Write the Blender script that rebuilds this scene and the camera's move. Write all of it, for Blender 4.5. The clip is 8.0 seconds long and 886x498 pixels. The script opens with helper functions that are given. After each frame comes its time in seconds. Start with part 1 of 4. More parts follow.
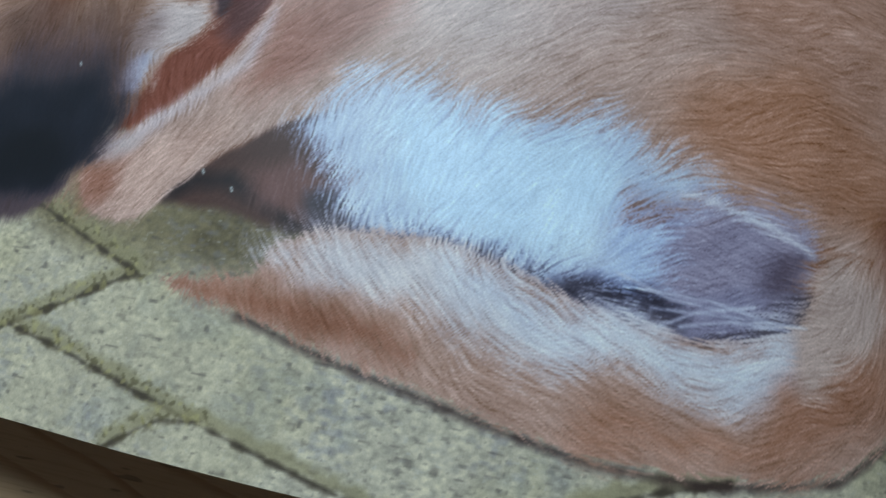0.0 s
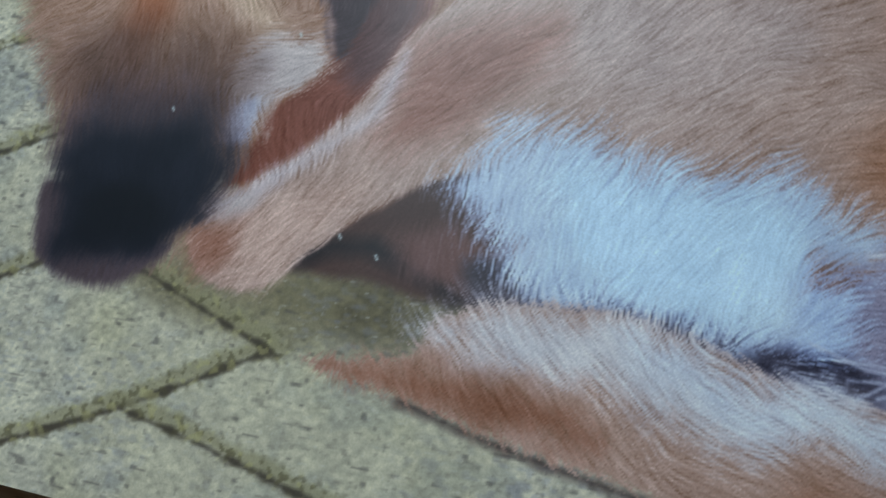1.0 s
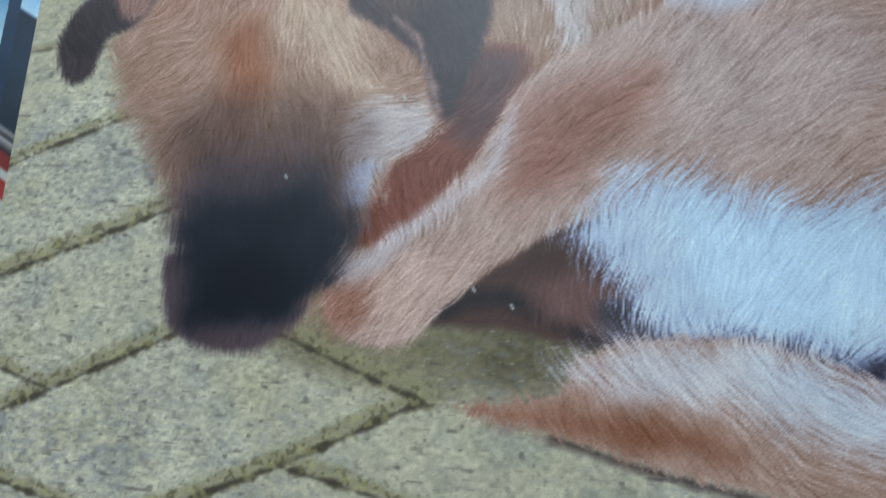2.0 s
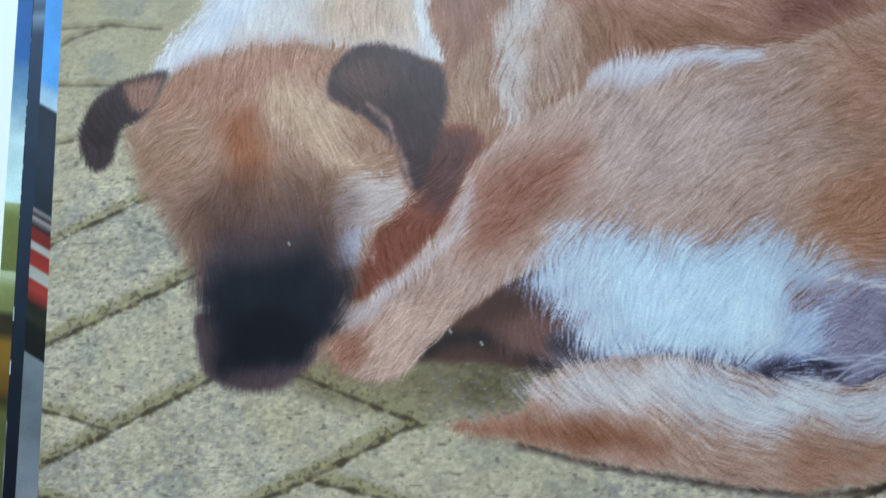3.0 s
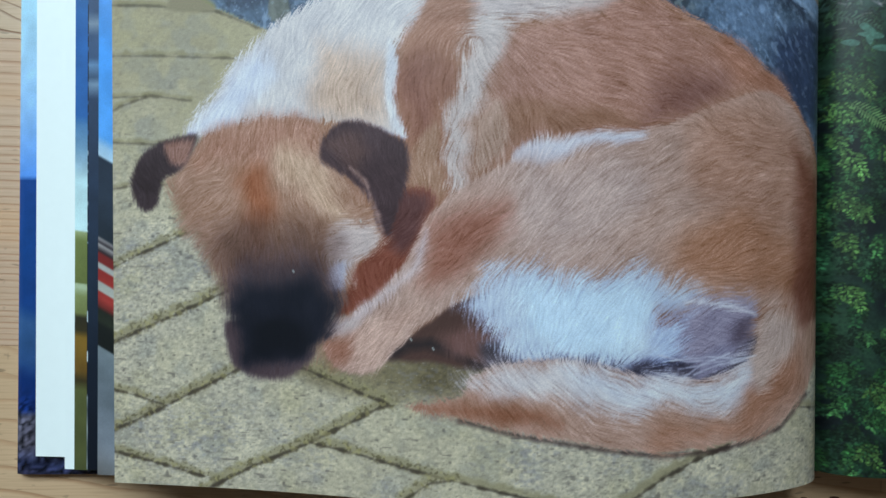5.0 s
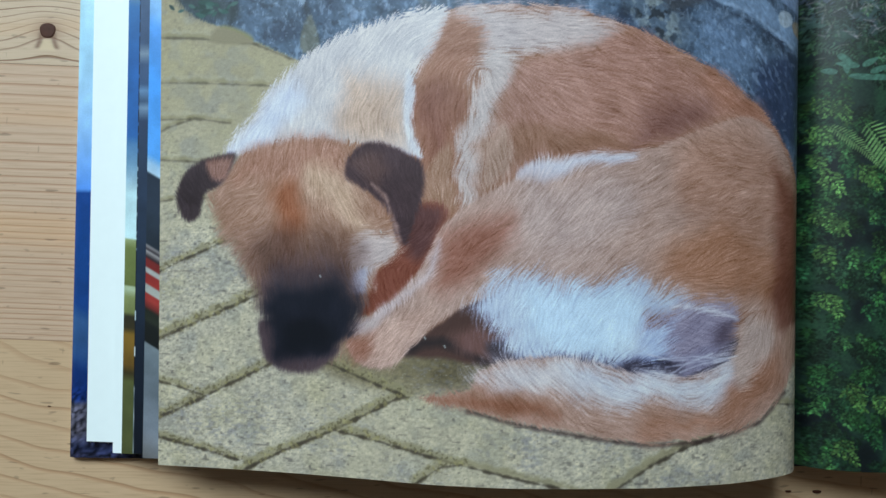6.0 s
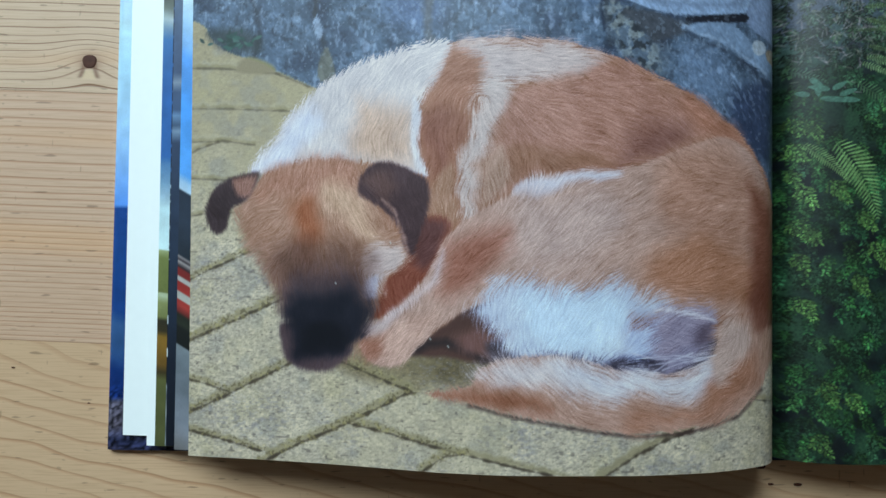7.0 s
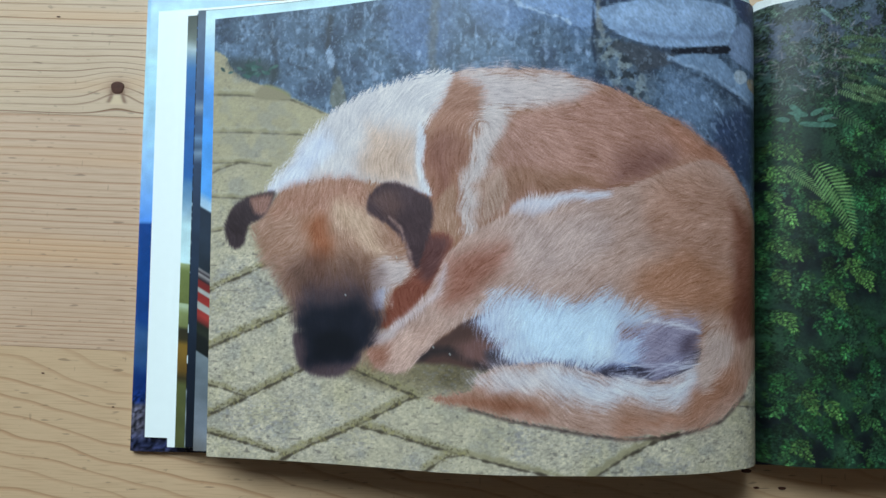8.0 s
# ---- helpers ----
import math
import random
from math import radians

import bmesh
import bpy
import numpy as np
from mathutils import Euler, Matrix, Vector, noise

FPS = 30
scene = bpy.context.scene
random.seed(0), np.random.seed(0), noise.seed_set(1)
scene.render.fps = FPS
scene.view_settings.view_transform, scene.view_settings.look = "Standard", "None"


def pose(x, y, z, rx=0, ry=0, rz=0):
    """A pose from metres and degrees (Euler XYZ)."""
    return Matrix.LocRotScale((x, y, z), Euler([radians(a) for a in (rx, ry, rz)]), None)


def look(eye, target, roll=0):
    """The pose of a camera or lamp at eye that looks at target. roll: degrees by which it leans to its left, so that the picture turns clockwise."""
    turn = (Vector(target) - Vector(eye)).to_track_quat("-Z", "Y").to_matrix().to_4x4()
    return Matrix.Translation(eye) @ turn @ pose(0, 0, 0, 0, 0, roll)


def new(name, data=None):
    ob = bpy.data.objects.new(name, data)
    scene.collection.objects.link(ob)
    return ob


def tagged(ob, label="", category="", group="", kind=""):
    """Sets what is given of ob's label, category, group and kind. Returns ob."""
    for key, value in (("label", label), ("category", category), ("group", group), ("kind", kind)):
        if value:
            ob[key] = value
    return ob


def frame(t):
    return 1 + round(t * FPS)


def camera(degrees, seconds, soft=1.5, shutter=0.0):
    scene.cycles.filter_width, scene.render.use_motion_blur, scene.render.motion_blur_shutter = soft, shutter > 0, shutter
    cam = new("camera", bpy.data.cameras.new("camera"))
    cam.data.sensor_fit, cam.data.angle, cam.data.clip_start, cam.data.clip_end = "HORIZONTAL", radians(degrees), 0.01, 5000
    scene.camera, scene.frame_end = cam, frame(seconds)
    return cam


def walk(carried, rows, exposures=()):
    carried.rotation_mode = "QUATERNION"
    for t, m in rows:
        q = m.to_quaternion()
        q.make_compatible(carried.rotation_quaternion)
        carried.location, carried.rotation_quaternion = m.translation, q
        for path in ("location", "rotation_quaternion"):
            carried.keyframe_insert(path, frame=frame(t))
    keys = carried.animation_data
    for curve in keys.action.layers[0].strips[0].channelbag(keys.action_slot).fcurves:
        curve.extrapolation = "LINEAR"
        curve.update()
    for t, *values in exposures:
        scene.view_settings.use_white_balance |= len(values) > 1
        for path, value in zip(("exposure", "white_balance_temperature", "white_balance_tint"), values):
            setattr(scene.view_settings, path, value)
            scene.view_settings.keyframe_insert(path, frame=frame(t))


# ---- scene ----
cam = camera(64.0, 8.0, soft=1.5)
ROWS = [
    (0, 0.01373, 0.00172, 0.19831, 13.288, 2.076, 13.054),
    (0.5, -0.00547, 0.00738, 0.19560, 12.810, 0.231, 12.514),
    (1, -0.02940, 0.01253, 0.19073, 11.666, -0.842, 10.981),
    (1.5, -0.05186, 0.01534, 0.19199, 11.363, -1.658, 8.184),
    (2.8, -0.06553, 0.03617, 0.23551, 6.551, -2.297, 1.274),
    (3, -0.06341, 0.04126, 0.24294, 5.802, -2.654, 0.477),
    (3.5, -0.05736, 0.05132, 0.26358, 2.090, -3.107, -0.396),
    (4, -0.04894, 0.06019, 0.28250, -0.910, -3.196, -1.012),
    (4.5, -0.04865, 0.06947, 0.29827, -1.444, -2.744, -0.317),
    (4.7, -0.04984, 0.07063, 0.30403, -0.484, -2.548, 0.045),
    (5.8, -0.05218, 0.07294, 0.33892, 0.410, -1.020, 1.003),
    (6, -0.05005, 0.07114, 0.34396, 0.732, -0.802, 0.939),
    (6.5, -0.04811, 0.06956, 0.35842, 1.204, -0.107, 0.692),
    (7, -0.04572, 0.06937, 0.37410, 1.734, 0.332, 0.827),
    (7.5, -0.04447, 0.06944, 0.38666, 2.207, 0.616, 0.812),
    (8, -0.04339, 0.06856, 0.39819, 2.920, 0.887, 1.036),
]
walk(cam, [(t, pose(x, y, z, rx, ry, rz)) for t, x, y, z, rx, ry, rz in ROWS], [(0.0, -0.18, 6280, 8.5), (0.8, -0.40, 6250, 8), (1.7, -0.26, 6280, 8.5), (3.0, -0.08, 6450, 10), (4.2, -0.17, 6500, 10), (6.0, -0.10, 6500, 10), (8.0, -0.09, 6500, 10)])

# ---- light: daylight from one roof window over the far side of the table ----
world = bpy.data.worlds.new("sky")
scene.world = world
world.use_nodes = True
sky = world.node_tree.nodes.new("ShaderNodeTexSky")
sky.sky_type, sky.sun_disc = "NISHITA", False
sky.sun_elevation, sky.sun_rotation = radians(40), radians(150)
world.node_tree.links.new(sky.outputs[0], world.node_tree.nodes["Background"].inputs[0])
world.node_tree.nodes["Background"].inputs[1].default_value = 0.1

# the roof window: its opening in the ceiling, and the sky's light coming down through it
WIN_X0, WIN_X1, WIN_Y0, WIN_Y1, CEILING = -1.70, 0.0, 0.90, 1.90, 1.75
lamp = bpy.data.lights.new("window_light", "AREA")
lamp.shape, lamp.size, lamp.size_y, lamp.energy = "RECTANGLE", WIN_X1 - WIN_X0 - 0.12, WIN_Y1 - WIN_Y0 - 0.12, 82.0
lamp.color = (0.692, 0.905, 1.0)
lamp_ob = new("window_light", lamp)
lamp_ob.matrix_world = look(((WIN_X0 + WIN_X1) / 2, (WIN_Y0 + WIN_Y1) / 2, CEILING + 0.06), ((WIN_X0 + WIN_X1) / 2 + 0.3, (WIN_Y0 + WIN_Y1) / 2 - 0.7, 0.7))


# ---- materials ----
def srgb(r, g, b):
    return tuple((c / 255 / 12.92 if c / 255 < 0.04045 else ((c / 255 + 0.055) / 1.055) ** 2.4) for c in (r, g, b))


class Nodes:
    """Short hand for building a node material."""

    def __init__(self, name, rough=0.5, spec=0.5):
        self.mat = bpy.data.materials.new(name)
        self.mat.use_nodes = True
        self.tree = self.mat.node_tree
        self.bsdf = self.tree.nodes["Principled BSDF"]
        self.bsdf.inputs["Roughness"].default_value = rough
        self.bsdf.inputs["Specular IOR Level"].default_value = spec

    def add(self, kind, operation="", data_type="", blend_type="", attribute_name="", interpolation_type=""):
        node = self.tree.nodes.new(kind)
        if operation:
            node.operation = operation
        if data_type:
            node.data_type = data_type
        if blend_type:
            node.blend_type = blend_type
        if attribute_name:
            node.attribute_name = attribute_name
        if interpolation_type:
            node.interpolation_type = interpolation_type
        return node

    def link(self, out, inp):
        if isinstance(out, bpy.types.NodeSocket):
            self.tree.links.new(out, inp)
        else:
            inp.default_value = out

    def math(self, op, a, b=0.0, c=0.0):
        node = self.add("ShaderNodeMath", operation=op)
        for v, i in zip((a, b, c), node.inputs):
            self.link(v, i)
        return node.outputs[0]

    def noise(self, vec, scale, detail=3.0, rough=0.55):
        node = self.add("ShaderNodeTexNoise")
        if vec is not None:
            self.link(vec, node.inputs["Vector"])
        node.inputs["Scale"].default_value, node.inputs["Detail"].default_value, node.inputs["Roughness"].default_value = scale, detail, rough
        return node.outputs["Fac"]

    def mix(self, fac, a, b, blend="MIX"):
        node = self.add("ShaderNodeMix", data_type="RGBA", blend_type=blend)
        self.link(fac, node.inputs[0])
        for v, i in ((a, node.inputs[6]), (b, node.inputs[7])):
            self.link((*v, 1.0) if isinstance(v, tuple) else v, i)
        return node.outputs[2]

    def span(self, value, a, b, c=0.0, d=1.0):
        node = self.add("ShaderNodeMapRange", interpolation_type="SMOOTHSTEP")
        for v, i in zip((value, a, b, c, d), node.inputs):
            self.link(v, i)
        return node.outputs[0]

    def place(self, sx=1.0, sy=1.0, sz=1.0):
        geo = self.add("ShaderNodeNewGeometry")
        m = self.add("ShaderNodeMapping")
        self.link(geo.outputs["Position"], m.inputs[0])
        m.inputs["Scale"].default_value = (sx, sy, sz)
        return m.outputs[0]

    def bump(self, height, strength, distance):
        node = self.add("ShaderNodeBump")
        node.inputs["Strength"].default_value, node.inputs["Distance"].default_value = strength, distance
        self.link(height, node.inputs["Height"])
        self.link(node.outputs[0], self.bsdf.inputs["Normal"])

    def colour(self, out):
        self.link((*out, 1.0) if isinstance(out, tuple) else out, self.bsdf.inputs["Base Color"])
        return self.mat


def plain(name, rgb, rough=0.5, vary=0.15, scale=30.0, spec=0.5):
    n = Nodes(name, rough, spec)
    f = n.noise(n.place(), scale)
    return n.colour(n.mix(f, tuple(c * (1 - vary) for c in rgb), tuple(min(1, c * (1 + vary)) for c in rgb)))


def printed(name, rough=0.42):
    """Satin photo paper that carries the ink stored on its mesh."""
    n = Nodes(name, rough, 0.3)
    ink = n.add("ShaderNodeAttribute", attribute_name="ink").outputs["Color"]
    grain = n.noise(n.place(), 2200.0, 2.0)
    f = n.span(grain, 0.3, 0.7, 0.93, 1.07)
    n.bump(n.noise(n.place(), 900.0, 2.0), 0.03, 0.0004)
    mul = n.add("ShaderNodeVectorMath", operation="SCALE")
    n.link(ink, mul.inputs[0])
    n.link(f, mul.inputs["Scale"])
    n.link(mul.outputs[0], n.bsdf.inputs["Base Color"])
    return n.mat


def pine():
    n = Nodes("pine", 0.5, 0.35)
    geo = n.add("ShaderNodeNewGeometry").outputs["Position"]
    sep = n.add("ShaderNodeSeparateXYZ")
    n.link(geo, sep.inputs[0])
    x = sep.outputs[0]
    y = n.math("MULTIPLY_ADD", x, SLANT, sep.outputs[1])
    rnd = n.add("ShaderNodeObjectInfo").outputs["Random"]
    long = n.add("ShaderNodeMapping")
    n.link(geo, long.inputs[0])
    long.inputs["Scale"].default_value = (3.0, 26.0, 1.0)
    shift = n.add("ShaderNodeVectorMath", operation="ADD")
    n.link(long.outputs[0], shift.inputs[0])
    n.link(n.math("MULTIPLY", rnd, 40.0), shift.inputs[1])
    wander = n.noise(shift.outputs[0], 1.0, 3.0)
    # the rings bow round the knot
    dx = n.math("MULTIPLY", n.math("SUBTRACT", x, KNOT[0]), 60.0)
    dy = n.math("MULTIPLY", n.math("SUBTRACT", y, (KNOT[1] + SLANT * KNOT[0])), 80.0)
    r2 = n.math("ADD", n.math("MULTIPLY", dx, dx), n.math("MULTIPLY", dy, dy))
    near = n.math("POWER", 2.718, n.math("MULTIPLY", r2, -1.0))
    push = n.math("MULTIPLY", near, -1.9)
    # three cuts of timber: even rings on the far boards, rings that close up on the middle one, wide slanting rings nearest the reader
    low = n.span(y, 0.0221, 0.0223, 1.0, 0.0)
    far = n.span(y, 0.1549, 0.1551)
    mid = n.math("SUBTRACT", n.math("SUBTRACT", 1.0, low), far)
    inward = n.math("SUBTRACT", 0.155, y)
    lane_far = n.math("ADD", n.math("MULTIPLY", y, 232.0), n.math("ADD", n.math("MULTIPLY", wander, 2.4), n.math("ADD", push, n.math("MULTIPLY", x, -3.0))))
    lane_mid = n.math("ADD", n.math("MULTIPLY_ADD", y, 175.0, n.math("MULTIPLY", wander, 1.7)), n.math("MULTIPLY", n.math("MULTIPLY", inward, inward), -900.0))
    bend = n.noise(n.place(10.0, 22.0, 1.0), 1.0, 2.0)
    lane_low = n.math("ADD", n.math("MULTIPLY_ADD", y, 98.0, n.math("MULTIPLY", x, 19.0)), n.math("MULTIPLY", bend, 2.1))
    lane = n.math("ADD", n.math("MULTIPLY", lane_far, far), n.math("ADD", n.math("MULTIPLY", lane_mid, mid), n.math("MULTIPLY", lane_low, low)))
    ring = n.math("FRACT", lane)
    soft_side = n.math("ADD", n.math("MULTIPLY_ADD", far, 0.18, 0.52), n.math("MULTIPLY", low, 0.20))
    late = n.math("MULTIPLY", n.span(ring, soft_side, 0.93), n.span(ring, 1.0, 0.95))
    which = n.noise(shift.outputs[0], 2.3, 1.0)
    each = n.add("ShaderNodeTexWhiteNoise")
    each.noise_dimensions = "1D"
    n.link(n.math("FLOOR", lane), each.inputs["W"])
    late = n.math("MULTIPLY", late, n.span(n.math("ADD", n.math("MULTIPLY", which, 0.6), n.math("MULTIPLY", each.outputs["Value"], 0.5)), 0.25, 0.7, 0.42, 1.0))
    warm = n.noise(shift.outputs[0], 1.7, 1.0)
    fibre = n.noise(n.place(45.0, 1400.0, 200.0), 1.0, 2.0)
    blotch = n.noise(n.place(6.0, 14.0, 6.0), 1.0, 4.0)
    base = n.mix(blotch, srgb(214, 179, 152), srgb(196, 157, 129))
    base = n.mix(n.math("MULTIPLY", far, 0.35), base, srgb(210, 186, 156))
    base = n.mix(n.math("MULTIPLY", low, 0.55), base, srgb(208, 169, 126))
    base = n.mix(n.math("MULTIPLY", n.math("MULTIPLY", late, n.math("ADD", n.math("MULTIPLY_ADD", far, 0.34, 0.64), n.math("MULTIPLY", low, -0.12))), 1.0), base, n.mix(far, srgb(158, 102, 62), srgb(128, 86, 56)))
    base = n.mix(n.span(fibre, 0.42, 0.75, 0.0, 0.30), base, srgb(158, 116, 80))
    base = n.mix(n.span(warm, 0.52, 0.75, 0.0, 0.35), base, srgb(214, 160, 112))
    # short resin ducts, scratches and pin holes
    ducts = n.span(n.noise(n.place(75.0, 420.0, 120.0), 1.0, 1.0), 0.675, 0.74)
    base = n.mix(n.math("MULTIPLY", ducts, 0.5), base, srgb(104, 76, 54))
    smudge = n.span(n.noise(n.place(160.0, 260.0, 120.0), 1.0, 2.0), 0.68, 0.76)
    base = n.mix(n.math("MULTIPLY", smudge, 0.35), base, srgb(120, 96, 72))
    scratch = n.span(n.noise(n.place(420.0, 70.0, 120.0), 1.0, 1.0), 0.74, 0.79)
    base = n.mix(n.math("MULTIPLY", scratch, 0.35), base, srgb(110, 80, 56))
    halo = n.math("POWER", 2.718, n.math("MULTIPLY", r2, -7.0))
    base = n.mix(n.math("MULTIPLY", halo, 0.75), base, srgb(132, 88, 62))
    # the bark-stained grain that flares out below the knot
    side = n.math("ABSOLUTE", n.math("SUBTRACT", x, KNOT[0] - 0.0003))
    below = n.math("SUBTRACT", (KNOT[1] + SLANT * KNOT[0]), y)
    away = n.math("DIVIDE", n.math("SUBTRACT", side, n.math("MULTIPLY_ADD", n.math("MULTIPLY", below, below), 28.0, 0.0028)), 0.0013)
    flare = n.math("MULTIPLY", n.math("POWER", 2.718, n.math("MULTIPLY", n.math("MULTIPLY", away, away), -1.0)), n.math("MULTIPLY", n.span(below, -0.001, 0.002), n.span(below, 0.0095, 0.0080)))
    tongue = n.math("MULTIPLY", n.span(away, -0.6, -1.4), n.math("MULTIPLY", n.span(below, 0.0035, 0.005), n.span(below, 0.0105, 0.0085)))
    base = n.mix(n.math("MULTIPLY", tongue, 0.8), base, srgb(216, 186, 150))
    base = n.mix(n.math("MULTIPLY", flare, 0.8), base, srgb(122, 82, 58))
    n.bump(n.math("SUBTRACT", n.math("MULTIPLY", fibre, 0.2), late), 0.25, 0.0006)
    return n.colour(base)


KNOT = (-0.238, 0.178)
SLANT = 0.026
PINE = pine()
KNOT_WOOD = plain("knot_wood", srgb(78, 44, 32), 0.6, 0.45, 500.0, 0.2)
PRINT = printed("photo_print")
COVER = printed("laminated_cover", 0.18)
PAPER = plain("white_paper", (0.92, 0.94, 0.92), 0.55, 0.02, 200.0)
EDGE = plain("page_edges", (0.72, 0.72, 0.70), 0.7, 0.1, 800.0)
BOARD = plain("cover_board", srgb(30, 36, 58), 0.4, 0.2, 200.0)
PLASTER = plain("wall_paint", (0.36, 0.37, 0.38), 0.9, 0.03, 8.0)
FLOOR = plain("floor_boards", srgb(150, 112, 78), 0.5, 0.2, 6.0)
FRAME = plain("white_gloss_paint", (0.8, 0.8, 0.79), 0.3, 0.03, 40.0)


# ---- mesh helpers ----
def part(name, bm, material, parent=None, label=""):
    me = bpy.data.meshes.new(name)
    bm.to_mesh(me)
    bm.free()
    me.materials.append(material)
    ob = new(name, me)
    ob.parent = parent
    return tagged(ob, label)


def box(x0, y0, z0, x1, y1, z1, bevel=0.0, bm=None):
    bm = bm or bmesh.new()
    made = bmesh.ops.create_cube(bm, size=1.0, matrix=Matrix.LocRotScale(((x0 + x1) / 2, (y0 + y1) / 2, (z0 + z1) / 2), None, (x1 - x0, y1 - y0, z1 - z0)))
    if bevel:
        edges = list({e for v in made["verts"] for e in v.link_edges})
        bmesh.ops.bevel(bm, geom=edges, offset=bevel, segments=2, affect="EDGES")
    return bm


def grid_faces(nx, ny, first=0):
    i, j = np.meshgrid(np.arange(nx - 1), np.arange(ny - 1), indexing="ij")
    a = first + (i * ny + j).ravel()
    return np.stack([a, a + ny, a + ny + 1, a + 1], 1)


def sheet(name, X, Y, Z, thick, material, parent, label="", ink=None):
    """One leaf of paper or board: a fine upper face, a coarser under face and the edges between them."""
    nx, ny = X.shape
    step = max(1, nx // 60)
    ix = np.unique(np.r_[np.arange(0, nx, step), nx - 1])
    iy = np.unique(np.r_[np.arange(0, ny, max(1, ny // 40)), ny - 1])
    verts = [np.stack([X, Y, Z], -1).reshape(-1, 3)]
    faces = [grid_faces(nx, ny)]
    low = np.stack([a[np.ix_(ix, iy)] for a in (X, Y, Z - thick)], -1)
    faces.append(grid_faces(len(ix), len(iy), nx * ny)[:, ::-1])
    verts.append(low.reshape(-1, 3))
    at = nx * ny + low.shape[0] * low.shape[1]
    rim = np.r_[np.arange(0, ny), np.arange(1, nx) * ny + ny - 1, (nx - 1) * ny + np.arange(ny - 2, -1, -1), np.arange(nx - 2, -1, -1) * ny]
    top = verts[0][rim]
    verts += [top, top - (0, 0, thick)]
    k = len(rim)
    a = at + np.arange(k - 1)
    faces.append(np.stack([a, a + 1, a + 1 + k, a + k], 1))
    me = bpy.data.meshes.new(name)
    verts = np.concatenate(verts)
    me.from_pydata(verts, [], np.concatenate(faces))
    smooth = np.ones(len(me.polygons), bool)
    smooth[-(k - 1):] = False
    me.polygons.foreach_set("use_smooth", smooth)
    if ink is not None:
        rgba = np.ones((len(verts), 4), np.float32)
        rgba[:, :3] = (0.8, 0.81, 0.8)
        rgba[: nx * ny, :3] = ink.reshape(-1, 3)
        me.color_attributes.new("ink", "FLOAT_COLOR", "POINT").data.foreach_set("color", rgba.ravel())
    me.materials.append(material)
    ob = new(name, me)
    ob.parent = parent
    return tagged(ob, label)


# ---- the room round the table: unseen, added to enclose it; grey surfaces keep fill light low ----
def structure(name, bm, material, label, category):
    return tagged(part(name, bm, material, None, label), "", category, "", "structure")


RX0, RX1, RY0, RY1, FZ, CZ = -2.4, 2.4, -2.4, 2.4, -0.75, CEILING
structure("floor", box(RX0, RY0, FZ - 0.1, RX1, RY1, FZ), FLOOR, "unseen brown floor added to close the room", "floor")
ceiling = bmesh.new()
for x0, y0, x1, y1 in ((RX0, RY0, RX1, WIN_Y0), (RX0, WIN_Y1, RX1, RY1), (RX0, WIN_Y0, WIN_X0, WIN_Y1), (WIN_X1, WIN_Y0, RX1, WIN_Y1)):
    box(x0, y0, CZ, x1, y1, CZ + 0.2, 0, ceiling)
structure("ceiling", ceiling, PLASTER, "unseen grey ceiling added round the roof window opening", "ceiling")
for name, (x0, y0, x1, y1) in (("wall_west", (RX0 - 0.15, RY0, RX0, RY1)), ("wall_east", (RX1, RY0, RX1 + 0.15, RY1)), ("wall_south", (RX0, RY0 - 0.15, RX1, RY0)), ("wall_north", (RX0, RY1, RX1, RY1 + 0.15))):
    structure(name, box(x0, y0, FZ, x1, y1, CZ), PLASTER, "unseen grey wall added to limit bounced light", "wall")
window = tagged(new("window_1"), "white-framed roof window that lights the table", "window", "", "structure")
for x0, y0, x1, y1 in ((WIN_X0, WIN_Y0, WIN_X0 + 0.05, WIN_Y1), (WIN_X1 - 0.05, WIN_Y0, WIN_X1, WIN_Y1), (WIN_X0 + 0.05, WIN_Y0, WIN_X1 - 0.05, WIN_Y0 + 0.05), (WIN_X0 + 0.05, WIN_Y1 - 0.05, WIN_X1 - 0.05, WIN_Y1)):
    part("window_frame", box(x0, y0, CZ + 0.10, x1, y1, CZ + 0.16, 0.004), FRAME, window)

# ---- the picture printed on the open page, laid out in millimetres ----
def value_noise(X, Y, sx, sy, seed):
    """Smooth random values from 0 to 1, in cells of sx by sy millimetres."""
    g = np.random.RandomState(seed).rand(128, 128)
    u, v = X / sx + 500.0, Y / sy + 500.0
    i, j = np.floor(u).astype(int), np.floor(v).astype(int)
    a, b = u - i, v - j
    a, b = a * a * (3 - 2 * a), b * b * (3 - 2 * b)
    i0, j0, i1, j1 = i % 128, j % 128, (i + 1) % 128, (j + 1) % 128
    return (g[i0, j0] * (1 - a) + g[i1, j0] * a) * (1 - b) + (g[i0, j1] * (1 - a) + g[i1, j1] * a) * b


def layered(X, Y, size, seed, stretch=1.0):
    return sum(value_noise(X, Y, size / 2**k * stretch, size / 2**k, seed + k) / 2**k for k in range(3)) / 1.75


def rounded(points, steps=6):
    """A closed smooth outline through a few corner points."""
    p = np.array(points, float)
    t = np.linspace(0, 1, steps, endpoint=False)[:, None]
    out = []
    for k in range(len(p)):
        a, b, c, d = p[k - 1], p[k], p[(k + 1) % len(p)], p[(k + 2) % len(p)]
        out.append(0.5 * (2 * b + (c - a) * t + (2 * a - 5 * b + 4 * c - d) * t**2 + (3 * b - a - 3 * c + d) * t**3))
    return np.concatenate(out)


